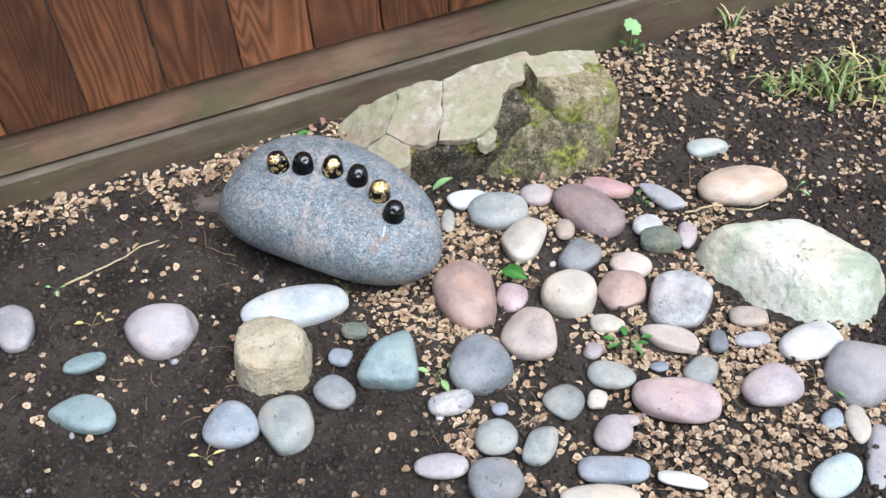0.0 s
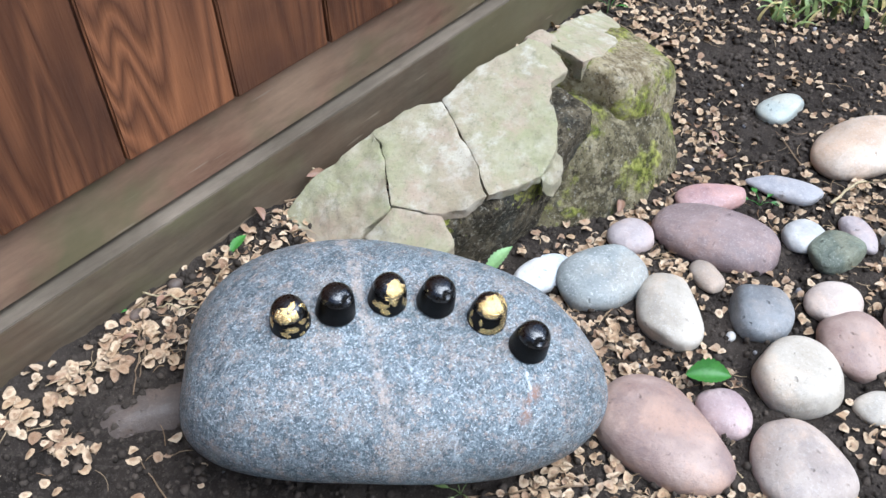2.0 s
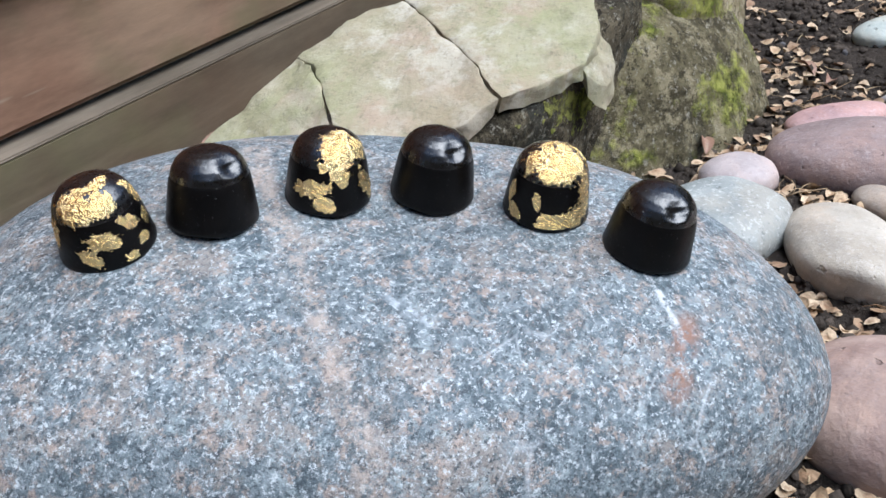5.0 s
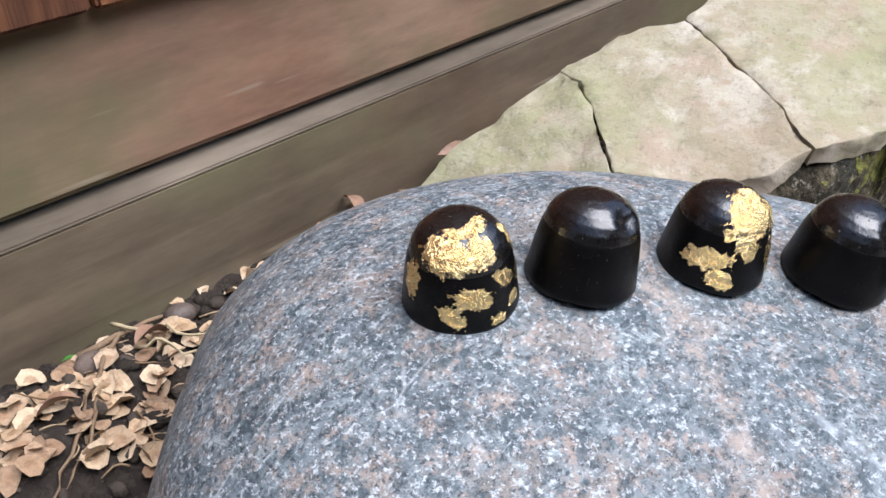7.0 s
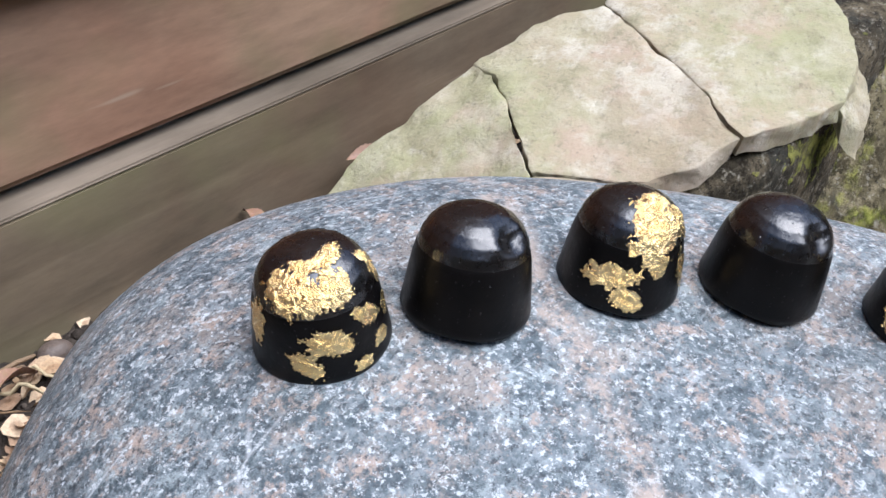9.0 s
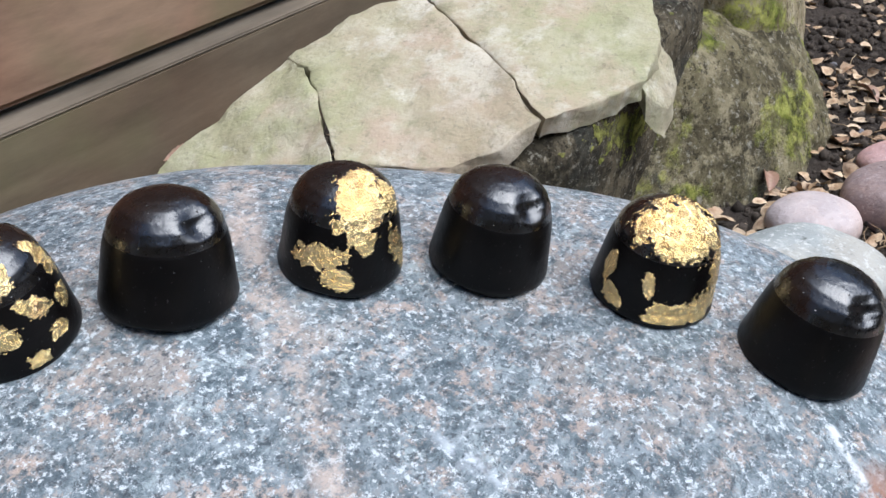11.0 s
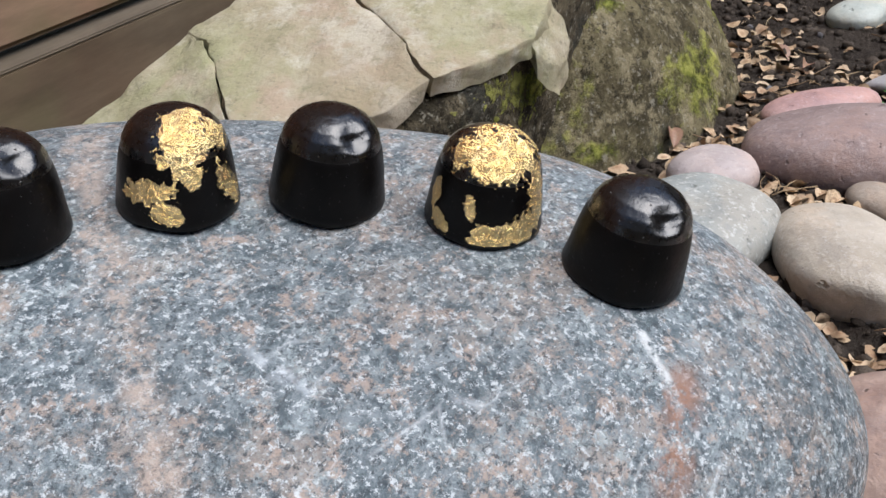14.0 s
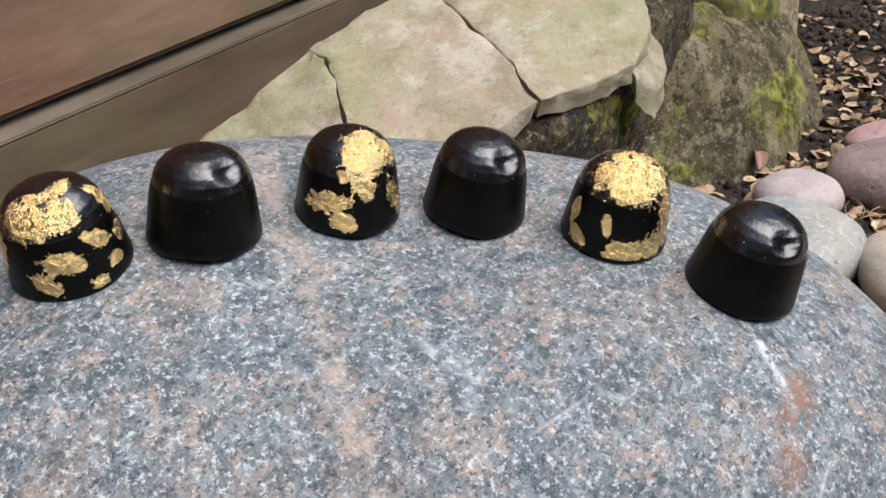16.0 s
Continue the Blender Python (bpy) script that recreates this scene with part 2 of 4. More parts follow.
def wood_material(name, dark, light, stain, mossy=0.0, upright=False, rough=0.7):
    """Weathered timber; the grain runs along z for boards and along x for rails."""
    n = Nodes(name, rough, spec=0.25)
    v = n.shifted((1, 1, 0.16) if upright else (0.05, 1, 1), n.random())
    w = n.noise(7.5 if upright else 13, 2, 0.45, v, 0.5)
    rings = n.math("FRACT", n.math("MULTIPLY", w, 24.0 if upright else 8.0))
    ring = n.span(n.math("ABSOLUTE", n.math("SUBTRACT", rings, 0.5)), 0.02, 0.5)
    fine = n.noise(260, 4, 0.7, n.shifted((1, 1, 0.03) if upright else (0.03, 1, 1), n.random()))
    col = n.mix(n.math("MULTIPLY", ring, 0.8 if upright else 0.3), light, dark)
    col = n.mix(n.span(fine, 0.45, 0.75, 0.0, 0.3 if upright else 0.04), col, [c * 0.45 for c in dark])
    col = n.mix(n.span(n.noise(6, 4, 0.6, n.shifted((1, 1, 0.7), n.random())), 0.42, 0.68, 0.0, 0.8), col, stain)
    if not upright:
        col = n.shade(col, n.noise(20, 7, 0.72, n.shifted((0.22, 1, 1), n.random())), 0.5, 1.48)
    if mossy:
        col = n.mix(n.span(n.noise(5, 4, 0.6, n.shifted((0.8, 1, 1))), 0.44, 0.57, 0.0, mossy), col, (0.130, 0.122, 0.060))
        scuff = n.noise(30, 2, 0.4, n.shifted((0.3, 1, 3.2)))
        col = n.mix(n.span(scuff, 0.67, 0.72, 0.0, 0.5), col, (0.32, 0.26, 0.19))
    if upright:
        k = n.cells(4.5, n.shifted((1, 1, 0.5), n.random()))
        col = n.mix(n.span(k, 0.03, 0.14, 0.8, 0.0), col, [c * 0.3 for c in dark])
        col = n.shade(col, n.random(), 0.75, 1.15)
    h = n.math("ADD", n.math("MULTIPLY", ring, 0.4), n.math("MULTIPLY", fine, 1.0 if upright else 0.35))
    return n.done(col, h, 0.0024 if upright else 0.0005, n.span(n.noise(30, 3), 0.3, 0.7, rough - 0.12, rough + 0.1))


def soil_material():
    n = Nodes("dark_garden_soil", 0.95, spec=0.15)
    col = n.mix(n.span(n.noise(7, 5, 0.6), 0.35, 0.65), (0.027, 0.021, 0.017), (0.078, 0.062, 0.050))
    col = n.mix(n.span(n.noise(160, 5, 0.7), 0.5, 0.72, 0.0, 0.8), col, (0.125, 0.102, 0.083))
    col = n.mix(n.span(n.noise(420, 3, 0.6), 0.62, 0.72, 0.0, 0.7), col, (0.21, 0.17, 0.13))
    h = n.math("ADD", n.noise(130, 8, 0.75), n.math("MULTIPLY", n.noise(520, 4, 0.7), 0.5))
    return n.done(col, h, 0.006)


def crumb_material():
    n = Nodes("soil_crumbs", 0.95, spec=0.15)
    col = n.mix(n.island(), (0.030, 0.024, 0.019), (0.098, 0.078, 0.062))
    return n.done(col, n.noise(500, 4, 0.7), 0.002)


def seed_material():
    n = Nodes("dry_papery_seed", 0.7, spec=0.3)
    i = n.island()
    col = n.mix(i, (0.44, 0.30, 0.175), (0.61, 0.47, 0.32))
    col = n.mix(n.span(n.math("FRACT", n.math("MULTIPLY", i, 7.3)), 0.55, 1.0, 0.0, 0.85), col, (0.24, 0.14, 0.085))
    col = n.mix(n.span(n.attr("core"), 0.2, 0.9, 0.0, 0.6), col, (0.27, 0.15, 0.08))
    col = n.shade(col, n.noise(380, 4, 0.7), 0.7, 1.15)
    return n.done(col, n.noise(500, 4), 0.0012)


def leaf_material(name, a, b):
    n = Nodes(name, 0.5)
    col = n.mix(n.noise(60, 3), a, b)
    n.bsdf.inputs["Subsurface Weight"].default_value = 0.15
    n.bsdf.inputs["Subsurface Radius"].default_value = (0.002, 0.004, 0.001)
    return n.done(n.shade(col, n.noise(300, 3), 0.85, 1.1), n.noise(250, 4), 0.0006)


def twig_material(name, a, b):
    n = Nodes(name, 0.8, spec=0.25)
    return n.done(n.mix(n.noise(120, 5, 0.7), a, b), n.noise(350, 5, 0.7), 0.0015)


def chocolate_material(name, rough, spec, grain):
    n = Nodes(name, rough, spec=spec)
    col = n.mix(n.span(n.noise(90, 4), 0.4, 0.7), (0.0012, 0.0010, 0.0011), (0.0034, 0.0024, 0.0022))
    col = n.mix(n.span(n.noise(900, 2), 0.70, 0.76, 0.0, 0.35), col, (0.10, 0.09, 0.085))
    pits = n.math("MULTIPLY", n.span(n.cells(420), 0.0, 0.13), 0.35)
    pits = n.math("ADD", pits, n.math("MULTIPLY", n.span(n.cells(170, n.shifted((1, 1, 1), 0.3)), 0.0, 0.07), 0.5))
    h = n.math("ADD", n.math("MULTIPLY", n.noise(85, 5, 0.62), grain), pits)
    return n.done(col, h, 0.0006, n.span(n.noise(260, 5, 0.65), 0.3, 0.7, rough - 0.05, rough + 0.07))


def gold_material():
    n = Nodes("gold_leaf", 0.3, metal=1.0)
    col = n.mix(n.noise(160, 4), (1.0, 0.64, 0.20), (1.0, 0.84, 0.48))
    col = n.mix(n.span(n.noise(90, 3), 0.58, 0.7, 0.0, 0.6), col, (0.90, 0.55, 0.28))
    h = n.math("ADD", n.noise(360, 5, 0.75, None, 0.6), n.math("MULTIPLY", n.noise(1100, 3, 0.6, None, 0.4), 0.5))
    return n.done(col, h, 0.0011, n.span(n.noise(500, 3), 0.3, 0.7, 0.15, 0.28))


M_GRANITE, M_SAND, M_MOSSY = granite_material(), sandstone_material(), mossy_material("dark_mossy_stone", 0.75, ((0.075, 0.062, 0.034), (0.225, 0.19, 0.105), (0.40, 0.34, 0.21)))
# darker tones and less moss than the flank, for the core below the plates
M_CORE = mossy_material("darker_core_stone", 0.25, ((0.045, 0.037, 0.024), (0.12, 0.098, 0.062), (0.22, 0.18, 0.115)))
M_LUMP = mossy_material("brown_mossy_stone", 0.8, ((0.215, 0.165, 0.09), (0.43, 0.355, 0.21), (0.57, 0.485, 0.33)))
M_BOARD = wood_material("red_brown_stained_board", (0.070, 0.026, 0.013), (0.265, 0.105, 0.045), (0.085, 0.036, 0.020), upright=True)
M_RAIL = wood_material("weathered_rail", (0.165, 0.104, 0.066), (0.245, 0.162, 0.106), (0.22, 0.118, 0.074), mossy=0.75)
M_KICK = wood_material("weathered_kickboard", (0.075, 0.056, 0.036), (0.135, 0.104, 0.068), (0.10, 0.064, 0.040), mossy=0.55)
M_EDGE = wood_material("pale_weathered_edge", (0.105, 0.083, 0.060), (0.165, 0.134, 0.10), (0.09, 0.071, 0.05))
M_SOIL, M_CRUMB, M_SEED = soil_material(), crumb_material(), seed_material()
M_BLACK, M_GOLD = chocolate_material("satin_black_coating", 0.40, 0.22, 0.6), gold_material()
M_CROWN = chocolate_material("glossy_black_coating", 0.27, 0.95, 0.9)
M_LEAF = leaf_material("fresh_green_leaf", (0.028, 0.13, 0.018), (0.07, 0.23, 0.035))
M_PALE = leaf_material("pale_green_leaf", (0.20, 0.37, 0.14), (0.30, 0.46, 0.2))
M_BLADE = leaf_material("grass_green", (0.10, 0.17, 0.045), (0.30, 0.36, 0.13))
M_STRAW = leaf_material("yellowed_grass", (0.50, 0.42, 0.13), (0.55, 0.46, 0.24))
M_TWIG = twig_material("dry_twig", (0.15, 0.095, 0.055), (0.32, 0.225, 0.14))
M_STRAWTWIG = twig_material("pale_straw_twig", (0.40, 0.31, 0.18), (0.58, 0.48, 0.3))

STONES = {
    "light": stone_material("pale_grey_stone", (0.42, 0.45, 0.455), (0.56, 0.575, 0.575), (0.80, 0.80, 0.79)),
    "pinkgrey": stone_material("pink_grey_stone", (0.385, 0.341, 0.341), (0.491, 0.438, 0.433), (0.589, 0.554, 0.536)),
    "greymauve": stone_material("grey_mauve_stone", (0.29, 0.28, 0.283), (0.395, 0.375, 0.375), (0.51, 0.49, 0.49)),
    "teal": stone_material("grey_teal_stone", (0.21, 0.283, 0.275), (0.30, 0.372, 0.36), (0.468, 0.522, 0.522)),
    "tealspeck": stone_material("pale_teal_stone", (0.355, 0.434, 0.434), (0.520, 0.590, 0.582), (0.722, 0.740, 0.722), 0.7),
    "bluegrey": stone_material("blue_grey_stone", (0.235, 0.258, 0.285), (0.345, 0.363, 0.388), (0.50, 0.51, 0.525)),
    "greengrey": stone_material("green_grey_stone", (0.252, 0.266, 0.244), (0.359, 0.367, 0.336), (0.500, 0.500, 0.464)),
    "slate": stone_material("slate_grey_stone", (0.165, 0.174, 0.178), (0.262, 0.266, 0.268), (0.40, 0.40, 0.40)),
    "redbrown": stone_material("red_brown_stone", (0.32, 0.215, 0.18), (0.46, 0.335, 0.275), (0.299, 0.245, 0.236)),
    "mauve": stone_material("mauve_stone", (0.325, 0.275, 0.268), (0.43, 0.37, 0.358), (0.540, 0.49, 0.475)),
    "pinkbeige": stone_material("pink_beige_stone", (0.44, 0.355, 0.30), (0.54, 0.455, 0.39), (0.641, 0.578, 0.534)),
    "beige": stone_material("beige_stone", (0.46, 0.40, 0.32), (0.57, 0.51, 0.425), (0.704, 0.660, 0.616)),
    "granite": stone_material("speckled_granite_stone", (0.235, 0.255, 0.245), (0.345, 0.362, 0.345), (0.60, 0.60, 0.58), 0.55),
    "white": stone_material("whitish_stone", (0.52, 0.505, 0.47), (0.66, 0.635, 0.59), (0.452, 0.364, 0.311)),
    "purple": stone_material("purple_grey_stone", (0.225, 0.165, 0.158), (0.315, 0.235, 0.218), (0.510, 0.439, 0.431)),
    "red": stone_material("dull_red_stone", (0.372, 0.221, 0.211), (0.474, 0.306, 0.288), (0.631, 0.516, 0.498)),
    "mottled": stone_material("mottled_grey_stone", (0.395, 0.385, 0.390), (0.654, 0.636, 0.618), (0.296, 0.280, 0.288), 0.7, 2.0, relief=0.004),
    "mottledpink": stone_material("mottled_pink_stone", (0.439, 0.360, 0.377), (0.582, 0.511, 0.503), (0.689, 0.600, 0.511), 0.7, 1.6, relief=0.003),
    "moss": stone_material("mossy_green_stone", (0.108, 0.126, 0.095), (0.215, 0.241, 0.180), (0.356, 0.373, 0.302), 0.5, relief=0.004),
    "brown": stone_material("brown_stone", (0.28, 0.232, 0.19), (0.40, 0.335, 0.275), (0.517, 0.455, 0.384)),
    "dullbrown": stone_material("dull_grey_brown_stone", (0.085, 0.063, 0.050), (0.13, 0.10, 0.082), (0.19, 0.155, 0.13)),
    "pink": stone_material("dusty_pink_stone", (0.39, 0.28, 0.27), (0.50, 0.385, 0.365), (0.581, 0.510, 0.492)),
    "peach": stone_material("peach_stone", (0.55, 0.395, 0.28), (0.66, 0.54, 0.43), (0.722, 0.660, 0.598)),
    "palegreen": stone_material("pale_green_stone", (0.33, 0.37, 0.34), (0.43, 0.46, 0.42), (0.50, 0.50, 0.46)),
}
M_TAN = stone_material("tan_sandstone", (0.38, 0.32, 0.205), (0.53, 0.46, 0.33), (0.6, 0.54, 0.42), 0.5, 1.3, 0.85, 0.004)
M_WHITE = stone_material("white_green_rock", (0.39, 0.43, 0.31), (0.72, 0.70, 0.60), (0.62, 0.52, 0.42), 0.5, 0.6, 0.8, 0.004)


# ---- helpers for shapes ----
def thing(name, x, y, z, label, category, group="", kind=""):
    return_ob = new(name)
    return_ob.location = (x, y, z)
    return tagged(return_ob, label, category, group, kind)


def mesh_of(name, verts, faces, material, smooth=True):
    me = bpy.data.meshes.new(name)
    me.from_pydata([tuple(v) for v in verts], [], faces)
    me.materials.append(material)
    if smooth:
        me.polygons.foreach_set("use_smooth", [True] * len(me.polygons))
    me.update()
    return me


def part(name, me, parent, label=""):
    ob = new(name, me)
    ob.parent = parent
    return tagged(ob, label)


def value_noise(x, y, scale, seed):
    """Smooth noise from -1 to 1 over the plan."""
    x, y = np.asarray(x, float) * scale + 500.0, np.asarray(y, float) * scale + 500.0
    xi, yi = np.floor(x).astype(np.int64), np.floor(y).astype(np.int64)
    fx, fy = x - xi, y - yi
    fx, fy = fx * fx * (3 - 2 * fx), fy * fy * (3 - 2 * fy)

    def lattice(a, b):
        v = np.sin((a * 127.1 + b * 311.7 + seed * 74.7) % 6283.1) * 43758.5453
        return (v - np.floor(v)) * 2 - 1

    return (lattice(xi, yi) * (1 - fx) + lattice(xi + 1, yi) * fx) * (1 - fy) + (lattice(xi, yi + 1) * (1 - fx) + lattice(xi + 1, yi + 1) * fx) * fy


FENCE = 1.41


def ground_height(x, y):
    x, y = np.asarray(x, float), np.asarray(y, float)
    s = np.clip((y - 1.16) / 0.22, 0, 1)
    h = 0.045 * s * s * (3 - 2 * s) * np.clip(1.3 - np.abs(x - 0.2) * 0.25, 0.6, 1) - 0.004
    h = h + 0.006 * value_noise(x, y, 6, 1) + 0.004 * value_noise(x, y, 17, 2) + 0.0042 * value_noise(x, y, 42, 3)
    crumb = value_noise(x, y, 95, 4)
    return h + 0.0038 * np.maximum(crumb, -0.3) + 0.0022 * value_noise(x, y, 190, 5)


ICO = {}


def sphere(level):
    if level not in ICO:
        bm = bmesh.new()
        bmesh.ops.create_icosphere(bm, subdivisions=level, radius=1.0)
        bm.verts.ensure_lookup_table()
        ICO[level] = (np.array([v.co[:] for v in bm.verts]), [[v.index for v in f.verts] for f in bm.faces])
        bm.free()
    d, f = ICO[level]
    return d.copy(), f


def ripples(d, rng, count=6, low=1.5, high=5.0):
    """A smooth random field over directions, about -1 to 1."""
    out = np.zeros(len(d))
    for _ in range(count):
        w = rng.normal(size=3)
        w *= rng.uniform(low, high) / np.linalg.norm(w)
        out += np.sin(d @ w + rng.uniform(0, 6.28)) * (low / np.linalg.norm(w)) ** 0.7
    return out / math.sqrt(count)


def facet_rock(planes, k=9.0, level=5, rough=0.02, seed=0):
    """A rock cut by planes (normal and distance), its edges rounded by k."""
    d, f = sphere(level)
    total = np.zeros(len(d))
    for nx, ny, nz, dist in planes:
        v = np.array((nx, ny, nz), float)
        v /= np.linalg.norm(v)
        total += np.maximum(d @ v / dist, 0) ** k
    rng = np.random.default_rng(seed)
    r = total ** (-1 / k) * (1 + rough * ripples(d, rng, 8, 3, 12) + 0.5 * rough * ripples(d, rng, 16, 12, 40) + 0.25 * rough * ripples(d, rng, 24, 35, 90))
    return d * r[:, None], f


# ---- ground ----
def ground():
    def axis(lo, hi, step, far):
        mid = list(np.arange(lo, hi, step))
        out, gap = [], step
        p = hi
        while p < far:
            out.append(p)
            gap *= 1.35
            p += gap
        left, gap, p = [], step, lo
        while p > -far:
            gap *= 1.35
            p -= gap
            left.append(p)
        return np.array(left[::-1] + mid + out)

    xs, ys = axis(-0.75, 1.75, 0.005, 400), axis(0.15, 1.44, 0.005, 400)
    gx, gy = np.meshgrid(xs, ys)
    gz = ground_height(gx, gy)
    away = np.clip(np.hypot(gx - 0.4, gy - 0.8) / 3 - 0.6, 0, 1)
    gz = gz * (1 - away)
    verts = np.stack([gx.ravel(), gy.ravel(), gz.ravel()], 1)
    w, faces = len(xs), []
    for j in range(len(ys) - 1):
        faces += [(j * w + i, j * w + i + 1, (j + 1) * w + i + 1, (j + 1) * w + i) for i in range(w - 1)]
    tagged(new("ground", mesh_of("ground", verts, faces, M_SOIL)), "dark brown crumbly garden soil with fine relief", "ground", kind="structure")


ground()


# ---- fence ----
def plank(name, size, material, parent, place, seed, bow=0.0, edge=0.002):
    """A sawn board with worn edges, from its lower left front corner."""
    rng = random.Random(seed)
    bm = bmesh.new()
    bmesh.ops.create_cube(bm, size=1.0)
    for v in bm.verts:
        v.co = Vector(((v.co.x + 0.5) * size[0], (v.co.y + 0.5) * size[1], (v.co.z + 0.5) * size[2]))
    bmesh.ops.bevel(bm, geom=list(bm.edges), offset=edge, segments=2, affect="EDGES")
    me = bpy.data.meshes.new(name)
    bm.to_mesh(me)
    bm.free()
    me.materials.append(material)
    ob = part(name, me, parent)
    ob.location = place
    ob.rotation_euler = (rng.uniform(-bow, bow), rng.uniform(-bow, bow), 0)
    return ob


def fence():
    f = thing("wooden_fence", 0.05, FENCE, 0.0, "red-brown stained board fence with weathered bottom rail and kickboard", "fence", kind="structure")
    f.rotation_euler = (0, -0.041, 0)
    pitch = 0.1448
    for k in range(-11, 19):
        x = 0.139 + k * pitch
        plank("board", (pitch - 0.003 - 0.0015 * (k % 3 == 0), 0.016, 1.55), M_BOARD, f, (x - 0.05 + 0.0015, 0.0, 0.2135 + 0.0015 * math.sin(k * 5.1)), k + 50, 0.003)
    plank("rail", (4.6, 0.038, 0.16), M_RAIL, f, (-1.55, 0.0165, 0.1200), 1, edge=0.004)
    plank("kickboard", (4.6, 0.038, 0.1548), M_KICK, f, (-1.55, -0.001, -0.042), 2, edge=0.0008)
    plank("top_edge", (4.6, 0.0372, 0.0028), M_EDGE, f, (-1.55, -0.0008, 0.1124), 4, edge=0.0012)
    plank("upper_rail", (4.6, 0.038, 0.09), M_RAIL, f, (-1.55, 0.0175, 1.5), 3)


fence()


# ---- plain unseen walls closing the place behind the camera, added to block low sky ----
def sky_blocking_wall(name, x, y, length, yaw):
    box = np.array([(sx * length / 2, sy * 0.06, z) for z in (-0.1, 1.9) for sx, sy in ((-1, -1), (1, -1), (1, 1), (-1, 1))])
    quads = [(3, 2, 1, 0), (4, 5, 6, 7), (0, 1, 5, 4), (1, 2, 6, 5), (2, 3, 7, 6), (3, 0, 4, 7)]
    ob = new(name, mesh_of(name, box, quads, M_KICK, False))
    ob.matrix_world = pose(x, y, 0, 0, 0, yaw)
    tagged(ob, "plain grey-brown timber wall, unseen, added to block low sky light", "wall", kind="structure")


# added out of view so the bonbon sides reflect less bright horizon
sky_blocking_wall("wall_south", 0.6, -2.06, 6.0, 0)
sky_blocking_wall("wall_west", -2.40, -0.30, 3.39, 90)
sky_blocking_wall("wall_east", 3.60, -0.30, 3.39, 90)


# ---- granite boulder ----
BOULDER = Vector((0.05, 1.04, 0.06))
BOULDER_YAW = radians(-37.53)
BOULDER_RADII = np.array((0.1916, 0.1130, 0.1059))
BOULDER_HEART = np.array((0.0011, 0.0655, 0.0057))


def swelling(d):
    """How the boulder departs from an ellipsoid: one side fuller, one end drawn out, the top flattened."""
    x, y, z = d[:, 0], d[:, 1], d[:, 2]
    terms = (x, y, z, x * y, x * z, y * z, x * x - y * y, 3 * z * z - 1, x**3, y**3, z**3, x * x * y, x * x * z, y * y * x, y * y * z, x * y * z, x**4, y**4, z**4, x * x * y * y, x * x * z * z, y * y * z * z, x**3 * y, x**3 * z, y**3 * z)
    weights = (-0.325, -0.118, 0.235, -0.442, -0.002, 0.367, 0.120, -0.123, 0.266, 0.087, 0.084, -0.140, -0.148, 0.105, 0.096, 0.526, -0.200, 0.137, -0.257, 0.053, 0.026, -0.120, 0.217, 0.169, -0.128)
    return np.exp(sum(w * t for w, t in zip(weights, terms)))


def boulder_surface(level):
    d, f = sphere(level)
    rng = np.random.default_rng(5)
    r = swelling(d) * (1 + 0.004 * ripples(d, rng, 14, 6, 22))
    p = d * r[:, None] * BOULDER_RADII
    c, s = math.cos(BOULDER_YAW), math.sin(BOULDER_YAW)
    return np.stack([c * p[:, 0] - s * p[:, 1], s * p[:, 0] + c * p[:, 1], p[:, 2]], 1) + BOULDER_HEART, f


BOULDER_POINTS, boulder_faces = boulder_surface(6)
boulder = new("granite_boulder", mesh_of("granite_boulder", BOULDER_POINTS, boulder_faces, M_GRANITE))
boulder.location = BOULDER
tagged(boulder, "large smooth blue-grey speckled granite boulder on soil", "boulder")


def boulder_top(x, y):
    """Height of the boulder's top at a place in the plan."""
    q = BOULDER_POINTS + np.array(BOULDER)
    near = q[(np.hypot(q[:, 0] - x, q[:, 1] - y) < 0.017) & (q[:, 2] > 0.06)]
    a = np.c_[near[:, 0] - x, near[:, 1] - y, np.ones(len(near))]
    return np.linalg.lstsq(a, near[:, 2], rcond=None)[0][2]


# ---- bonbons ----
PROFILE = ((0.0000, 0.0000), (0.0178, 0.0000), (0.0190, 0.0006), (0.0193, 0.0018), (0.0186, 0.0067), (0.0179, 0.0125), (0.0171, 0.0177), (0.0164, 0.0207), (0.0160, 0.0218), (0.0153, 0.0243), (0.0139, 0.0269), (0.0117, 0.0292), (0.0087, 0.0309), (0.0050, 0.0320), (0.0000, 0.0324))


SEAM = 0.0215


def profile_at(s):
    """Radius and height along the outer profile, s from 0 at the foot to 1 at the crown."""
    pts = PROFILE[3:]
    lengths = [0.0]
    for (r0, z0), (r1, z1) in zip(pts, pts[1:]):
        lengths.append(lengths[-1] + math.hypot(r1 - r0, z1 - z0))
    at = s * lengths[-1]
    return np.interp(at, lengths, [p[0] for p in pts]), np.interp(at, lengths, [p[1] for p in pts])


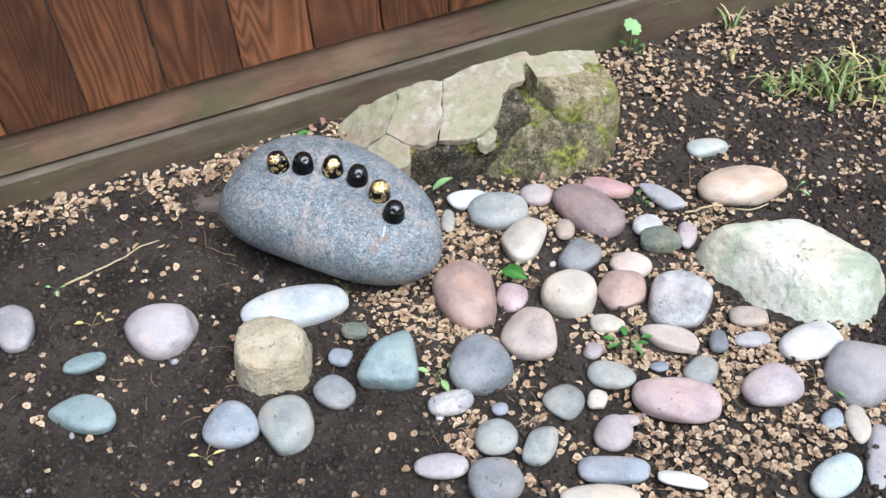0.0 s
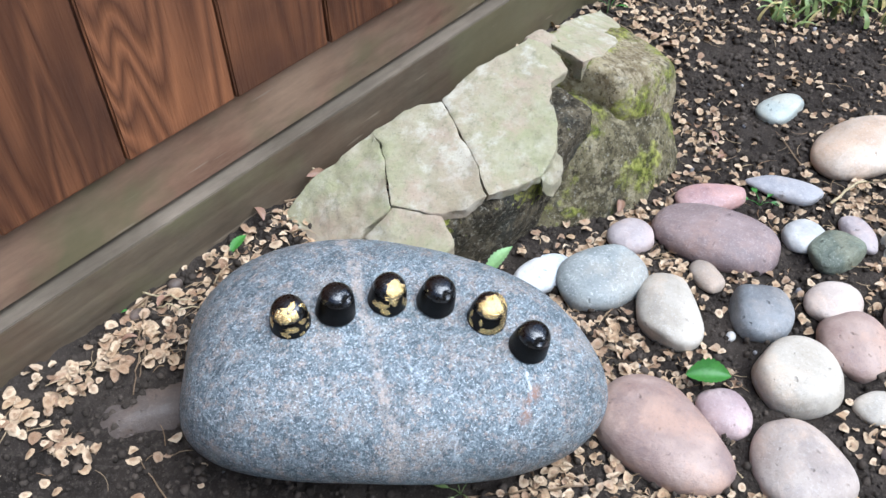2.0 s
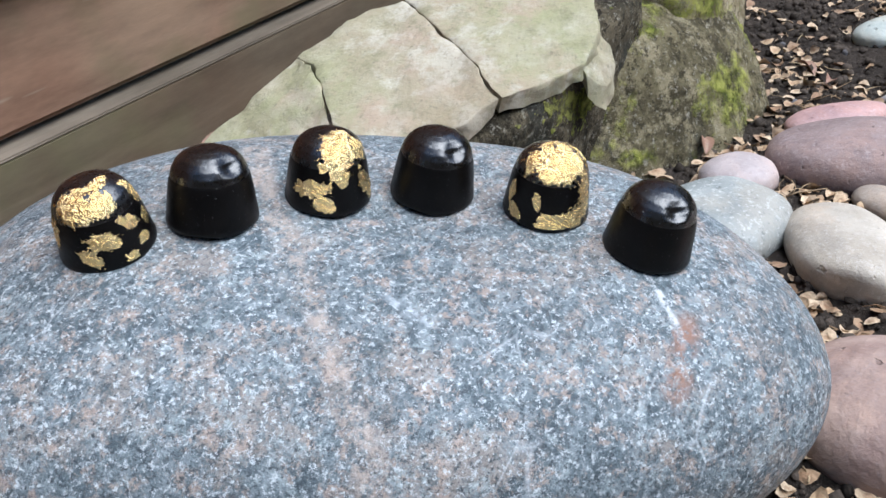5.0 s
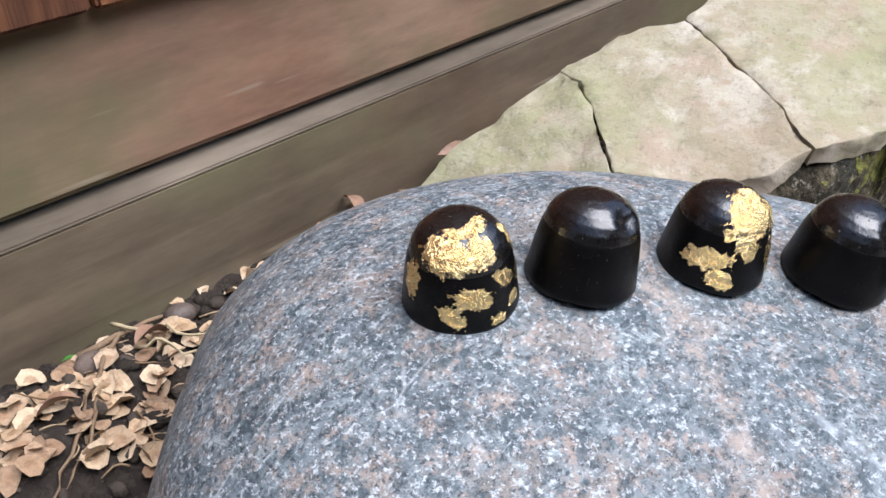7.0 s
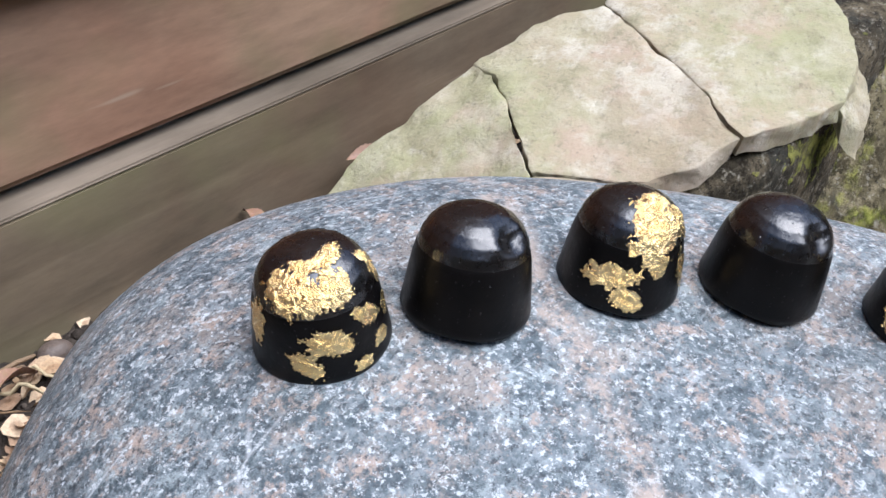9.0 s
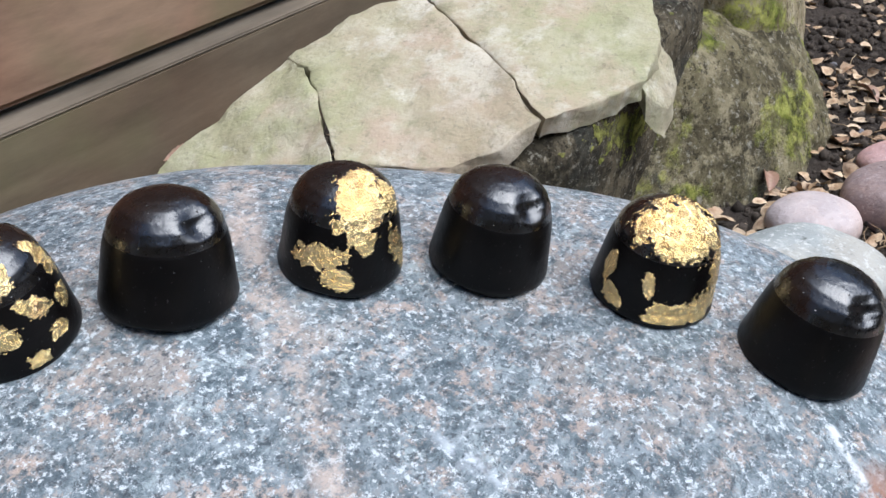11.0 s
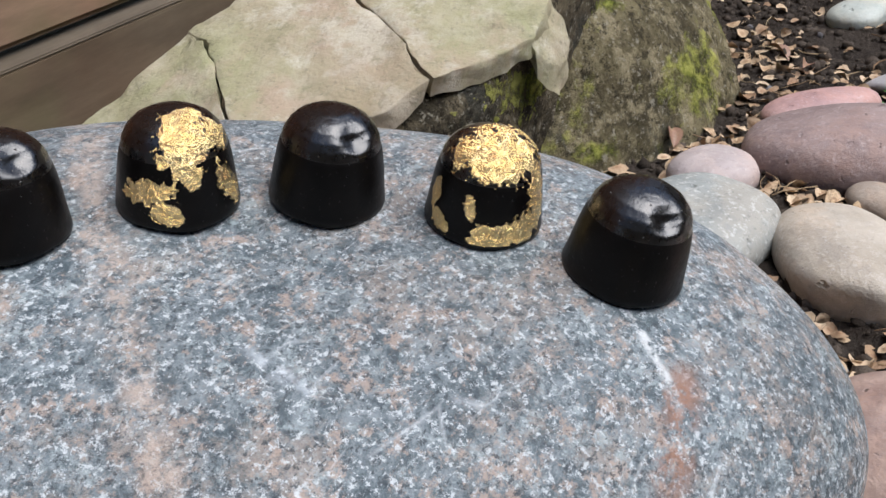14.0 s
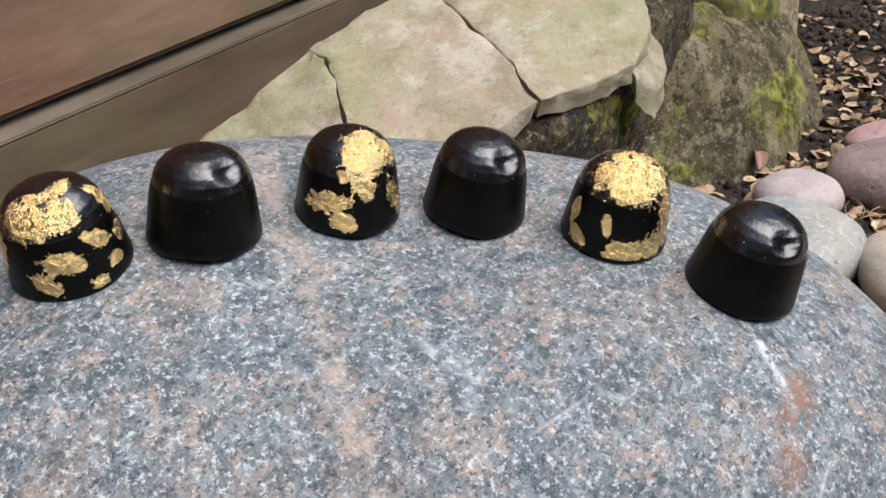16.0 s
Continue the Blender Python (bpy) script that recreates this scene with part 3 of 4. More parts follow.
def bonbon(x, y, lean, turn, flakes=(), seed=0, label=""):
    z = boulder_top(x, y)
    up = Vector((*lean, 1)).normalized()
    b = thing("bonbon", x, y, z - 0.0008, label, "bonbon", "row of bonbons on the boulder")
    b.rotation_euler = Vector((0, 0, 1)).rotation_difference(up).to_euler()
    rng = np.random.default_rng(seed)
    steps, rows = 96, []
    for (r0, z0), (r1, z1) in zip(PROFILE, PROFILE[1:]):
        m = 6 if z1 > 0.0222 else 4 if z1 > 0.0017 else 2
        rows += [(r0 + (r1 - r0) * k / m, z0 + (z1 - z0) * k / m) for k in range(m)]
    rows = rows[1:]
    ang = np.arange(steps) * 2 * math.pi / steps
    wob = 1 + 0.006 * np.sin(2 * ang + rng.uniform(0, 6)) + 0.004 * np.sin(3 * ang + rng.uniform(0, 6))
    seam = min(range(len(rows)), key=lambda k: abs(rows[k][1] - SEAM) + 9 * (rows[k][0] < 0.014))
    rings = []
    for r, h in rows:
        foot = 0.0004 * np.sin(5 * ang + seed) * (h < 0.001)
        side = ((ang - radians(turn + 34) + math.pi) % (2 * math.pi) - math.pi) * max(r, 0.004)
        slope = (h - 0.0276) / 0.72
        away = np.hypot(side / 0.0047, slope / 0.0044)
        dip = (np.exp(-away**2 * 1.3) * 0.0016 - np.exp(-((away - 1.35) / 0.4) ** 2) * 0.00022) * (0.0 if flakes else 1.0)
        rings.append(np.stack([np.cos(ang) * (r * wob - dip), np.sin(ang) * (r * wob - dip), np.full(steps, h) + foot - dip * 0.7], 1))

    def band(chosen):
        out = []
        for j in range(len(chosen) - 1):
            out += [(j * steps + i, j * steps + (i + 1) % steps, (j + 1) * steps + (i + 1) % steps, (j + 1) * steps + i) for i in range(steps)]
        return np.concatenate(chosen), out

    verts, faces = band(rings[: seam + 1])
    faces.append(tuple(range(steps))[::-1])
    part("body", mesh_of("bonbon_body", verts, faces, M_BLACK), b)
    lower = rings[seam] * np.array((0.997, 0.997, 1)) - np.array((0, 0, 0.0003))
    verts, faces = band([lower] + rings[seam:])
    top = len(verts)
    verts = np.vstack([verts, (0, 0, PROFILE[-1][1])])
    last = top - steps
    faces += [(last + i, last + (i + 1) % steps, top) for i in range(steps)]
    part("crown", mesh_of("bonbon_crown", verts, faces, M_CROWN), b, "domed glossy crown")
    if flakes:
        gold_flakes(b, turn, flakes, rng)
    return b


def gold_flakes(b, turn, flakes, rng):
    """Ragged pieces of leaf that cling to the body: bearing in degrees from the turn, place along the profile, width and height."""
    na, ns = 260, 150
    av, sv = np.linspace(0, 360, na, endpoint=False), np.linspace(0.01, 0.985, ns)
    ga, gs = np.meshgrid(av, sv)
    arc = np.radians(ga) * 0.017
    ragged = 0.26 * value_noise(arc, gs * 0.04, 480, rng.integers(99)) + 0.22 * value_noise(arc, gs * 0.04, 1100, rng.integers(99)) + 0.16 * value_noise(arc, gs * 0.04, 2400, rng.integers(99))
    best = np.full(ga.shape, -9.0)
    which = np.zeros(ga.shape, int)
    for i, (bearing, s, wide, tall, lean) in enumerate(flakes):
        da = (ga - turn - bearing + 180) % 360 - 180
        u, v = da / wide, (gs - s) / tall
        u, v = u + lean * v, v
        inside = 1 - np.hypot(u, v)
        which = np.where(inside > best, i, which)
        best = np.maximum(best, inside)
    keep = best + 0.8 * ragged * np.clip(1.25 - best, 0.3, 1) > 0.10
    r, h = profile_at(gs)
    lift = 0.00012 + 0.00013 * (value_noise(arc, gs * 0.04, 900, 7) + 1)
    a = np.radians(ga)
    pos = np.stack([np.cos(a) * (r + lift), np.sin(a) * (r + lift), h + lift * (gs > 0.6)], 2)
    for i in range(len(flakes)):
        ids, verts, faces = {}, [], []
        for j in range(ns - 1):
            for k in range(na):
                if keep[j, k] and which[j, k] == i:
                    q = []
                    for jj, kk in ((j, k), (j, (k + 1) % na), (j + 1, (k + 1) % na), (j + 1, k)):
                        if (jj, kk) not in ids:
                            ids[(jj, kk)] = len(verts)
                            verts.append(pos[jj, kk])
                        q.append(ids[(jj, kk)])
                    faces.append(q)
        if faces:
            part("gold_leaf", mesh_of("gold_leaf", verts, faces, M_GOLD), b, "crinkled gold leaf")


bonbon(-0.0271, 1.1553, (-0.130, -0.130), 245, ((-40, 0.66, 44, 0.17, 0.2), (8, 0.66, 22, 0.15, 0.1), (-30, 0.83, 40, 0.06, 0), (35, 0.86, 60, 0.07, 0), (-10, 0.3, 22.4, 0.112, 0.2), (-30, 0.14, 13.6, 0.128, 0.7), (32, 0.38, 13.6, 0.104, 0.6), (64, 0.28, 12, 0.088, 0), (42, 0.14, 11.2, 0.064, 0), (18, 0.05, 10.4, 0.072, 0), (-82, 0.35, 14.4, 0.176, 0), (75, 0.55, 14, 0.18, 0.3), (150, 0.5, 40, 0.15, 0)), 1, "black bonbon with scattered gold leaf flakes on granite")
bonbon(0.0102, 1.1346, (0.096, -0.117), 236, (), 2, "plain glossy black domed bonbon standing on granite")
bonbon(0.0565, 1.1116, (0.052, -0.168), 228, ((14, 0.66, 44, 0.2, 0), (35, 0.86, 75, 0.11, 0), (60, 0.64, 20, 0.14, 0), (-30, 0.26, 29.9, 0.114, -0.2), (10, 0.42, 15.8, 0.15, 0.3), (-12, 0.1, 15.8, 0.114, 0.4), (52, 0.28, 12.3, 0.176, 0.4), (66, 0.16, 12.3, 0.114, 0), (-14, 0.5, 8, 0.06, 0), (170, 0.5, 40, 0.2, 0)), 3, "black bonbon with gold leaf over crown and side")
bonbon(0.0904, 1.0797, (0.062, -0.223), 217, (), 4, "plain glossy black domed bonbon standing on granite")
bonbon(0.1131, 1.0337, (0.018, -0.204), 208, ((10, 0.74, 90, 0.24, 0), (30, 0.92, 200, 0.12, 0), (64, 0.38, 18, 0.342, 0), (8, 0.08, 27, 0.117, 0), (42, 0.12, 18, 0.135, 0), (-16, 0.3, 6.3, 0.117, 0.5), (-62, 0.3, 9, 0.144, 0), (-48, 0.1, 12.6, 0.09, 0.5), (130, 0.6, 50, 0.25, 0)), 5, "black bonbon with gold leaf covering its crown")
bonbon(0.1195, 0.9874, (0.075, -0.252), 198, (), 6, "plain glossy black domed bonbon at the row's end")


# ---- sandstone slab rock by the fence ----
def slab_piece(corners, thick, parent, seed, name="slab_piece"):
    """A broken plate with a flat, slightly uneven top; corners run round its top edge."""
    c = np.array(corners, float)
    bm = bmesh.new()
    top = [bm.verts.new(p) for p in c]
    mid = c.mean(0)
    low = [bm.verts.new((mid[0] + (p[0] - mid[0]) * 0.97, mid[1] + (p[1] - mid[1]) * 0.97, p[2] - thick)) for p in c]
    bm.faces.new(top)
    bm.faces.new(low[::-1])
    m = len(top)
    for i in range(m):
        bm.faces.new((top[i], low[i], low[(i + 1) % m], top[(i + 1) % m]))
    bmesh.ops.recalc_face_normals(bm, faces=list(bm.faces))
    bmesh.ops.bevel(bm, geom=[e for e in bm.edges if all(v in top for v in e.verts)], offset=0.0004, segments=1, affect="EDGES")
    bmesh.ops.triangulate(bm, faces=list(bm.faces))
    for _ in range(6):
        long = [e for e in bm.edges if e.calc_length() > 0.008]
        if not long:
            break
        bmesh.ops.subdivide_edges(bm, edges=long, cuts=1)
        bmesh.ops.triangulate(bm, faces=[f for f in bm.faces if len(f.verts) > 3])
    bm.normal_update()
    for v in bm.verts:
        p = v.co
        k = noise.fractal(p * 26, 1.0, 2.0, 5) * 0.0021 + noise.fractal(p * 90, 0.9, 2.0, 3) * 0.0008
        q = p * 38
        sway = Vector((noise.fractal(q, 0.8, 2.0, 4), noise.fractal(q + Vector((31, 7, 3)), 0.8, 2.0, 4), 0)) * 0.0034
        v.co = p + v.normal * (k + 0.0004) + sway
    me = bpy.data.meshes.new(name)
    bm.to_mesh(me)
    bm.free()
    me.materials.append(M_SAND)
    me.polygons.foreach_set("use_smooth", [True] * len(me.polygons))
    me.set_sharp_from_angle(angle=radians(48))
    return part(name, me, parent)


def slab_rock():
    rock = thing("sandstone_rock", 0, 0, 0, "cracked pale sandstone slab rock with mossy dark flank beside fence", "rock")
    slab_piece(((0.125, 1.385, 0.030), (0.200, 1.375, 0.085), (0.270, 1.346, 0.122), (0.268, 1.325, 0.122), (0.238, 1.290, 0.108), (0.209, 1.258, 0.094), (0.170, 1.270, 0.066), (0.130, 1.320, 0.035)), 0.05, rock, 1)
    slab_piece(((0.2715, 1.346, 0.123), (0.318, 1.330, 0.139), (0.352, 1.302, 0.149), (0.335, 1.262, 0.139), (0.312, 1.215, 0.124), (0.282, 1.172, 0.110), (0.262, 1.180, 0.101), (0.240, 1.200, 0.092), (0.2105, 1.257, 0.095), (0.2396, 1.289, 0.109), (0.2696, 1.324, 0.1225)), 0.013, rock, 2)
    slab_piece(((0.3535, 1.302, 0.1495), (0.420, 1.296, 0.170), (0.490, 1.272, 0.190), (0.497, 1.235, 0.180), (0.488, 1.210, 0.170), (0.455, 1.208, 0.164), (0.432, 1.192, 0.158), (0.415, 1.165, 0.145), (0.385, 1.147, 0.130), (0.350, 1.140, 0.117), (0.318, 1.155, 0.112), (0.2840, 1.171, 0.1105), (0.3138, 1.214, 0.1245), (0.3366, 1.261, 0.1395)), 0.013, rock, 3)
    slab_piece(((0.2085, 1.2545, 0.0942), (0.2385, 1.199, 0.0912), (0.225, 1.170, 0.076), (0.185, 1.175, 0.062), (0.165, 1.225, 0.058), (0.172, 1.262, 0.066)), 0.04, rock, 4)
    slab_piece(((0.356, 1.147, 0.119), (0.388, 1.152, 0.128), (0.396, 1.146, 0.113), (0.393, 1.140, 0.102), (0.384, 1.136, 0.094), (0.370, 1.134, 0.093), (0.358, 1.136, 0.100), (0.353, 1.140, 0.108)), 0.018, rock, 5, "tongue")
    slab_piece(((0.510, 1.200, 0.173), (0.515, 1.262, 0.179), (0.600, 1.292, 0.158), (0.706, 1.298, 0.129), (0.690, 1.252, 0.128), (0.625, 1.222, 0.144), (0.565, 1.200, 0.159)), 0.03, rock, 6)

    def block(name, planes, k, rough, seed, place, material, label=""):
        v, f = facet_rock(planes, k, 6, rough, seed)
        part(name, mesh_of(name, v, f, material), rock, label).location = place

    # core in darker tones under the plates, the rounded lump beside them and the flank below both
    block("core", ((0, -1, -0.10, 0.066), (-0.5, -1, -0.1, 0.098), (0, 1, 0.3, 0.062), (-1, 0, 0.45, 0.20), (-1, -1, 0.3, 0.16), (-0.8, 1, 0.3, 0.13), (1, 0, 0.1, 0.085), (-0.317, -0.153, 1, 0.0765), (0, 0, -1, 0.12)), 16, 0.02, 3, (0.400, 1.225, 0.055), M_CORE, "broken core in darker, less mossy tones")
    block("lump", ((0, -1, 0.25, 0.082), (0.5, -1, -0.05, 0.100), (1, -0.2, 0.1, 0.098), (-1, -0.25, 0.1, 0.089), (0.28, -0.10, 1, 0.064), (0, 1, 0.25, 0.090), (1, 1, 0.1, 0.125), (0, 0, -1, 0.10), (-0.6, -1, -0.15, 0.096), (0.7, -0.5, 0.8, 0.098), (0, -1, 1.2, 0.096)), 13, 0.022, 9, (0.600, 1.215, 0.082), M_LUMP, "rounded brown mossy lump")
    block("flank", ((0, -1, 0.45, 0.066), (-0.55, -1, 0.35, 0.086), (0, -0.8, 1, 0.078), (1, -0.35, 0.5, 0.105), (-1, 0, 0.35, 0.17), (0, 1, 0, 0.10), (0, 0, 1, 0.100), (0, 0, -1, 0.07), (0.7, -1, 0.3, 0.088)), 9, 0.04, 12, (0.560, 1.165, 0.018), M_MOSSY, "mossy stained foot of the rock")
    block("wedge", ((0, -1, 0.3, 0.018), (1, 0, 0.2, 0.022), (-1, 0.2, 0.2, 0.022), (0, 1, 0.2, 0.02), (0, 0, 1, 0.018), (0, 0, -1, 0.03)), 6, 0.04, 15, (0.512, 1.268, 0.166), M_SAND)


slab_rock()


# ---- river stones ----
STONE_LABELS = {
    "light": "smooth pale grey-white oblong river stone lying on soil",
    "pinkgrey": "smooth pinkish-grey river stone half sunk in soil",
    "greymauve": "flat grey-mauve river stone bedded in soil",
    "teal": "flat grey-teal river stone bedded in soil",
    "bluegrey": "smooth blue-grey river pebble bedded in soil",
    "greengrey": "smooth greenish-grey river stone bedded in soil",
    "slate": "smooth dark slate-grey river stone on soil",
    "redbrown": "large smooth reddish-brown river stone on soil",
    "mauve": "small smooth mauve river pebble on soil",
    "pinkbeige": "smooth pinkish-beige rounded river stone on soil",
    "beige": "smooth pale beige rounded river stone on soil",
    "granite": "speckled grey granite river stone on soil",
    "white": "whitish quartz-like river stone bedded in soil",
    "purple": "smooth purple-grey elongated river stone on soil",
    "red": "flat dull red river stone bedded in soil",
    "mottled": "mottled white and grey rough stone on soil",
    "moss": "dark greenish mossy stone half sunk in soil",
    "dullbrown": "dull dark flat brown stone leaning by fence foot",
    "brown": "small flat brown stone bedded in soil",
    "mottledpink": "mottled pink and grey rounded stone on soil",
    "pink": "large smooth dusty-pink river stone on soil",
    "tealspeck": "speckled pale teal river stone on soil",
    "peach": "large smooth peach-coloured river stone on soil",
    "palegreen": "pale green-white stone half buried in soil",
}

FOOTPRINTS = []


def river_stone(kind, x, y, a, b, yaw, flat=0.54, cuts=()):
    """A worn stone; cuts flatten its sides: bearing in the plan in degrees, distance from the middle."""
    seed = int(abs(x * 7919 + y * 104729) * 1000) % 99991
    rng = np.random.default_rng(seed)
    d, f = sphere(5 if a > 0.045 else 4)
    e = rng.uniform(2.05, 2.7)
    r = (np.abs(d) ** e).sum(1) ** (-1 / e)
    total = r ** -12.0
    for _ in range(rng.integers(3, 7)):
        w = rng.normal(size=3) * np.array((1, 1, 0.7))
        w /= np.linalg.norm(w)
        total = total + (np.maximum(d @ w, 0) / rng.uniform(0.84, 1.02)) ** 12
    for bearing, reach in cuts:
        u = radians(bearing - yaw)
        total = total + (np.maximum(a * math.cos(u) * d[:, 0] + b * math.sin(u) * d[:, 1], 0) / (reach * 1.06)) ** 7
    r = total ** (-1 / 12) if not cuts else total ** (-1 / 9)
    r = r * (1 + 0.035 * ripples(d, rng, 5, 1.2, 2.6) + 0.010 * ripples(d, rng, 8, 4, 9) + 0.003 * ripples(d, rng, 12, 12, 30))
    c = flat * min(a, b)
    p = d * r[:, None] * np.array((a, b, c))
    p[:, 1] *= 1 + rng.uniform(-0.16, 0.16) * p[:, 0] / a
    ob = new("river_stone", mesh_of("river_stone", p, f, STONES[kind]))
    ob.location = (x, y, 0.24 * c)
    ob.rotation_euler = (rng.uniform(-0.05, 0.05), rng.uniform(-0.05, 0.05), radians(yaw))
    FOOTPRINTS.append((x, y, a, b, radians(yaw)))
    return tagged(ob, STONE_LABELS[kind], "stone", "river stones on the soil")


river_stone("light", -0.075, 0.966, 0.096, 0.044, -11)
river_stone("pinkgrey", -0.296, 1.006, 0.066, 0.058, -27, cuts=((201, 0.048), (288, 0.050), (66, 0.050)))
river_stone("greymauve", -0.523, 1.122, 0.053, 0.033, -87)
river_stone("teal", -0.426, 0.994, 0.035, 0.020, 3)
river_stone("teal", -0.444, 0.892, 0.060, 0.033, -41, 0.45, cuts=((100, 0.030), (10, 0.046), (215, 0.040)))
river_stone("bluegrey", -0.241, 0.770, 0.048, 0.044, -52, cuts=((126, 0.035), (6, 0.036), (246, 0.037)))
river_stone("greengrey", -0.164, 0.738, 0.051, 0.042, 83)
river_stone("bluegrey", -0.043, 0.832, 0.020, 0.018, -36)
river_stone("slate", -0.076, 0.766, 0.036, 0.028, -62)
river_stone("teal", 0.024, 0.784, 0.066, 0.056, 71, cuts=((128, 0.030), (246, 0.046), (-18, 0.042)))
river_stone("slate", 0.157, 0.717, 0.058, 0.052, 58)
river_stone("redbrown", 0.203, 0.866, 0.081, 0.056, 84)
river_stone("pink", 0.273, 0.832, 0.034, 0.027, 58)
river_stone("pinkbeige", 0.260, 0.742, 0.054, 0.047, 53)
river_stone("beige", 0.360, 0.952, 0.060, 0.038, 35)
river_stone("granite", 0.353, 1.044, 0.057, 0.047, -9)
river_stone("light", 0.315, 1.101, 0.044, 0.027, -15)
river_stone("mauve", 0.443, 1.057, 0.033, 0.029, -17)
river_stone("purple", 0.510, 0.973, 0.081, 0.049, -77)
river_stone("red", 0.582, 1.018, 0.050, 0.025, -38)
river_stone("greymauve", 0.661, 0.954, 0.054, 0.021, -74)
river_stone("slate", 0.429, 0.869, 0.044, 0.038, 46)
river_stone("beige", 0.364, 0.794, 0.054, 0.052, -87, cuts=((48, 0.043), (138, 0.043), (231, 0.044), (318, 0.044)))
river_stone("redbrown", 0.452, 0.765, 0.050, 0.041, 46)
river_stone("pinkbeige", 0.501, 0.812, 0.039, 0.032, -14)
river_stone("mottled", 0.529, 0.702, 0.078, 0.060, 37, 0.42, cuts=((76, 0.058), (146, 0.048), (226, 0.062), (306, 0.046), (20, 0.060)))
river_stone("white", 0.589, 0.891, 0.030, 0.026, -7)
river_stone("moss", 0.587, 0.848, 0.042, 0.031, -18)
river_stone("mauve", 0.640, 0.838, 0.036, 0.019, 51)
river_stone("beige", 0.389, 0.711, 0.029, 0.020, -20)
river_stone("pinkbeige", 0.466, 0.642, 0.050, 0.030, -54, 0.4, cuts=((60, 0.018), (200, 0.024)))
river_stone("brown", 0.615, 0.622, 0.034, 0.021, -28)
river_stone("slate", 0.535, 0.600, 0.026, 0.016, 47)
river_stone("greymauve", 0.587, 0.580, 0.030, 0.016, -21)
river_stone("white", 0.667, 0.533, 0.059, 0.034, 2)
river_stone("greymauve", 0.700, 0.450, 0.073, 0.054, 24)
river_stone("mottledpink", 0.552, 0.486, 0.053, 0.038, 3)
river_stone("pink", 0.401, 0.529, 0.070, 0.042, -38)
river_stone("greengrey", 0.336, 0.613, 0.040, 0.027, -39)
river_stone("greengrey", 0.469, 0.561, 0.033, 0.027, 32)
river_stone("greengrey", 0.242, 0.599, 0.032, 0.030, 18)
river_stone("beige", 0.291, 0.580, 0.020, 0.016, 44)
river_stone("mauve", 0.280, 0.518, 0.033, 0.029, 36)
river_stone("greengrey", 0.115, 0.583, 0.033, 0.031, 3)
river_stone("greengrey", 0.170, 0.545, 0.041, 0.025, 37)
river_stone("mottled", 0.082, 0.672, 0.037, 0.023, -11)
river_stone("pinkgrey", 0.020, 0.573, 0.040, 0.021, -21)
river_stone("slate", 0.084, 0.517, 0.042, 0.036, -19)
river_stone("bluegrey", 0.246, 0.463, 0.053, 0.023, -27)
river_stone("white", 0.326, 0.407, 0.036, 0.013, -36)
river_stone("beige", 0.205, 0.432, 0.056, 0.020, -24)
river_stone("beige", 0.623, 0.376, 0.037, 0.019, 56)
river_stone("bluegrey", 0.596, 0.400, 0.022, 0.016, 30)
river_stone("tealspeck", 0.532, 0.319, 0.050, 0.029, 11)
river_stone("greymauve", 0.607, 0.318, 0.062, 0.017, 44)
river_stone("peach", 0.817, 0.905, 0.087, 0.056, -20)
river_stone("palegreen", 0.836, 1.041, 0.046, 0.027, -12)
river_stone("bluegrey", 0.416, 0.597, 0.016, 0.010, -19)
river_stone("bluegrey", 0.146, 0.630, 0.013, 0.012, -18)
river_stone("mauve", 0.336, 0.671, 0.018, 0.016, 30)
river_stone("moss", -0.002, 0.876, 0.024, 0.017, -28)
river_stone("greengrey", 0.257, 1.065, 0.034, 0.014, 65)
river_stone("brown", 0.444, 0.947, 0.029, 0.018, 57)
river_stone("dullbrown", -0.130, 1.290, 0.075, 0.030, -28, 0.8)
river_stone("mauve", 0.312, 0.528, 0.019, 0.011, -21)


def angular_rock(name, planes, k, place, yaw, material, label, seed, reach):
    v, f = facet_rock(planes, k, 6, 0.034, seed)
    ob = new(name, mesh_of(name, v, f, material))
    ob.location = place
    ob.rotation_euler = (0, 0, radians(yaw))
    FOOTPRINTS.append((place[0], place[1], *reach, radians(yaw)))
    tagged(ob, label, "rock")


angular_rock("sandstone_block", ((1, 0, 0.1, 0.058), (-1, 0.1, 0.1, 0.058), (0.1, 1, 0.25, 0.055), (0.1, -1, 0.25, 0.056), (0.15, -0.1, 1, 0.038), (0, 0, -1, 0.04), (1, 1, 0.5, 0.062), (-1, -1, 0.2, 0.066), (1, -1, 0.6, 0.064), (-0.6, 1, 0.5, 0.064)), 8, (-0.143, 0.872, 0.022), -20, M_TAN, "rough yellow-tan angular sandstone block on soil", 21, (0.06, 0.055))
angular_rock("white_rock", ((-0.954, -0.30, 0.75, 0.070), (-0.64, -0.77, 0.75, 0.088), (0.08, -1, 0.8, 0.098), (0.615, -0.788, 0.55, 0.126), (0.96, 0.28, 0.55, 0.094), (0.243, 0.97, 0.5, 0.098), (-0.287, 0.958, 0.3, 0.150), (-0.9, 0.45, 0.3, 0.150), (0.1, 0.05, 1, 0.043), (-0.25, -0.5, 1, 0.062), (0, 0, -1, 0.06)), 12, (0.755, 0.678, 0.015), 0, M_WHITE, "large pale white-green angular rock bedded in soil", 31, (0.15, 0.11))


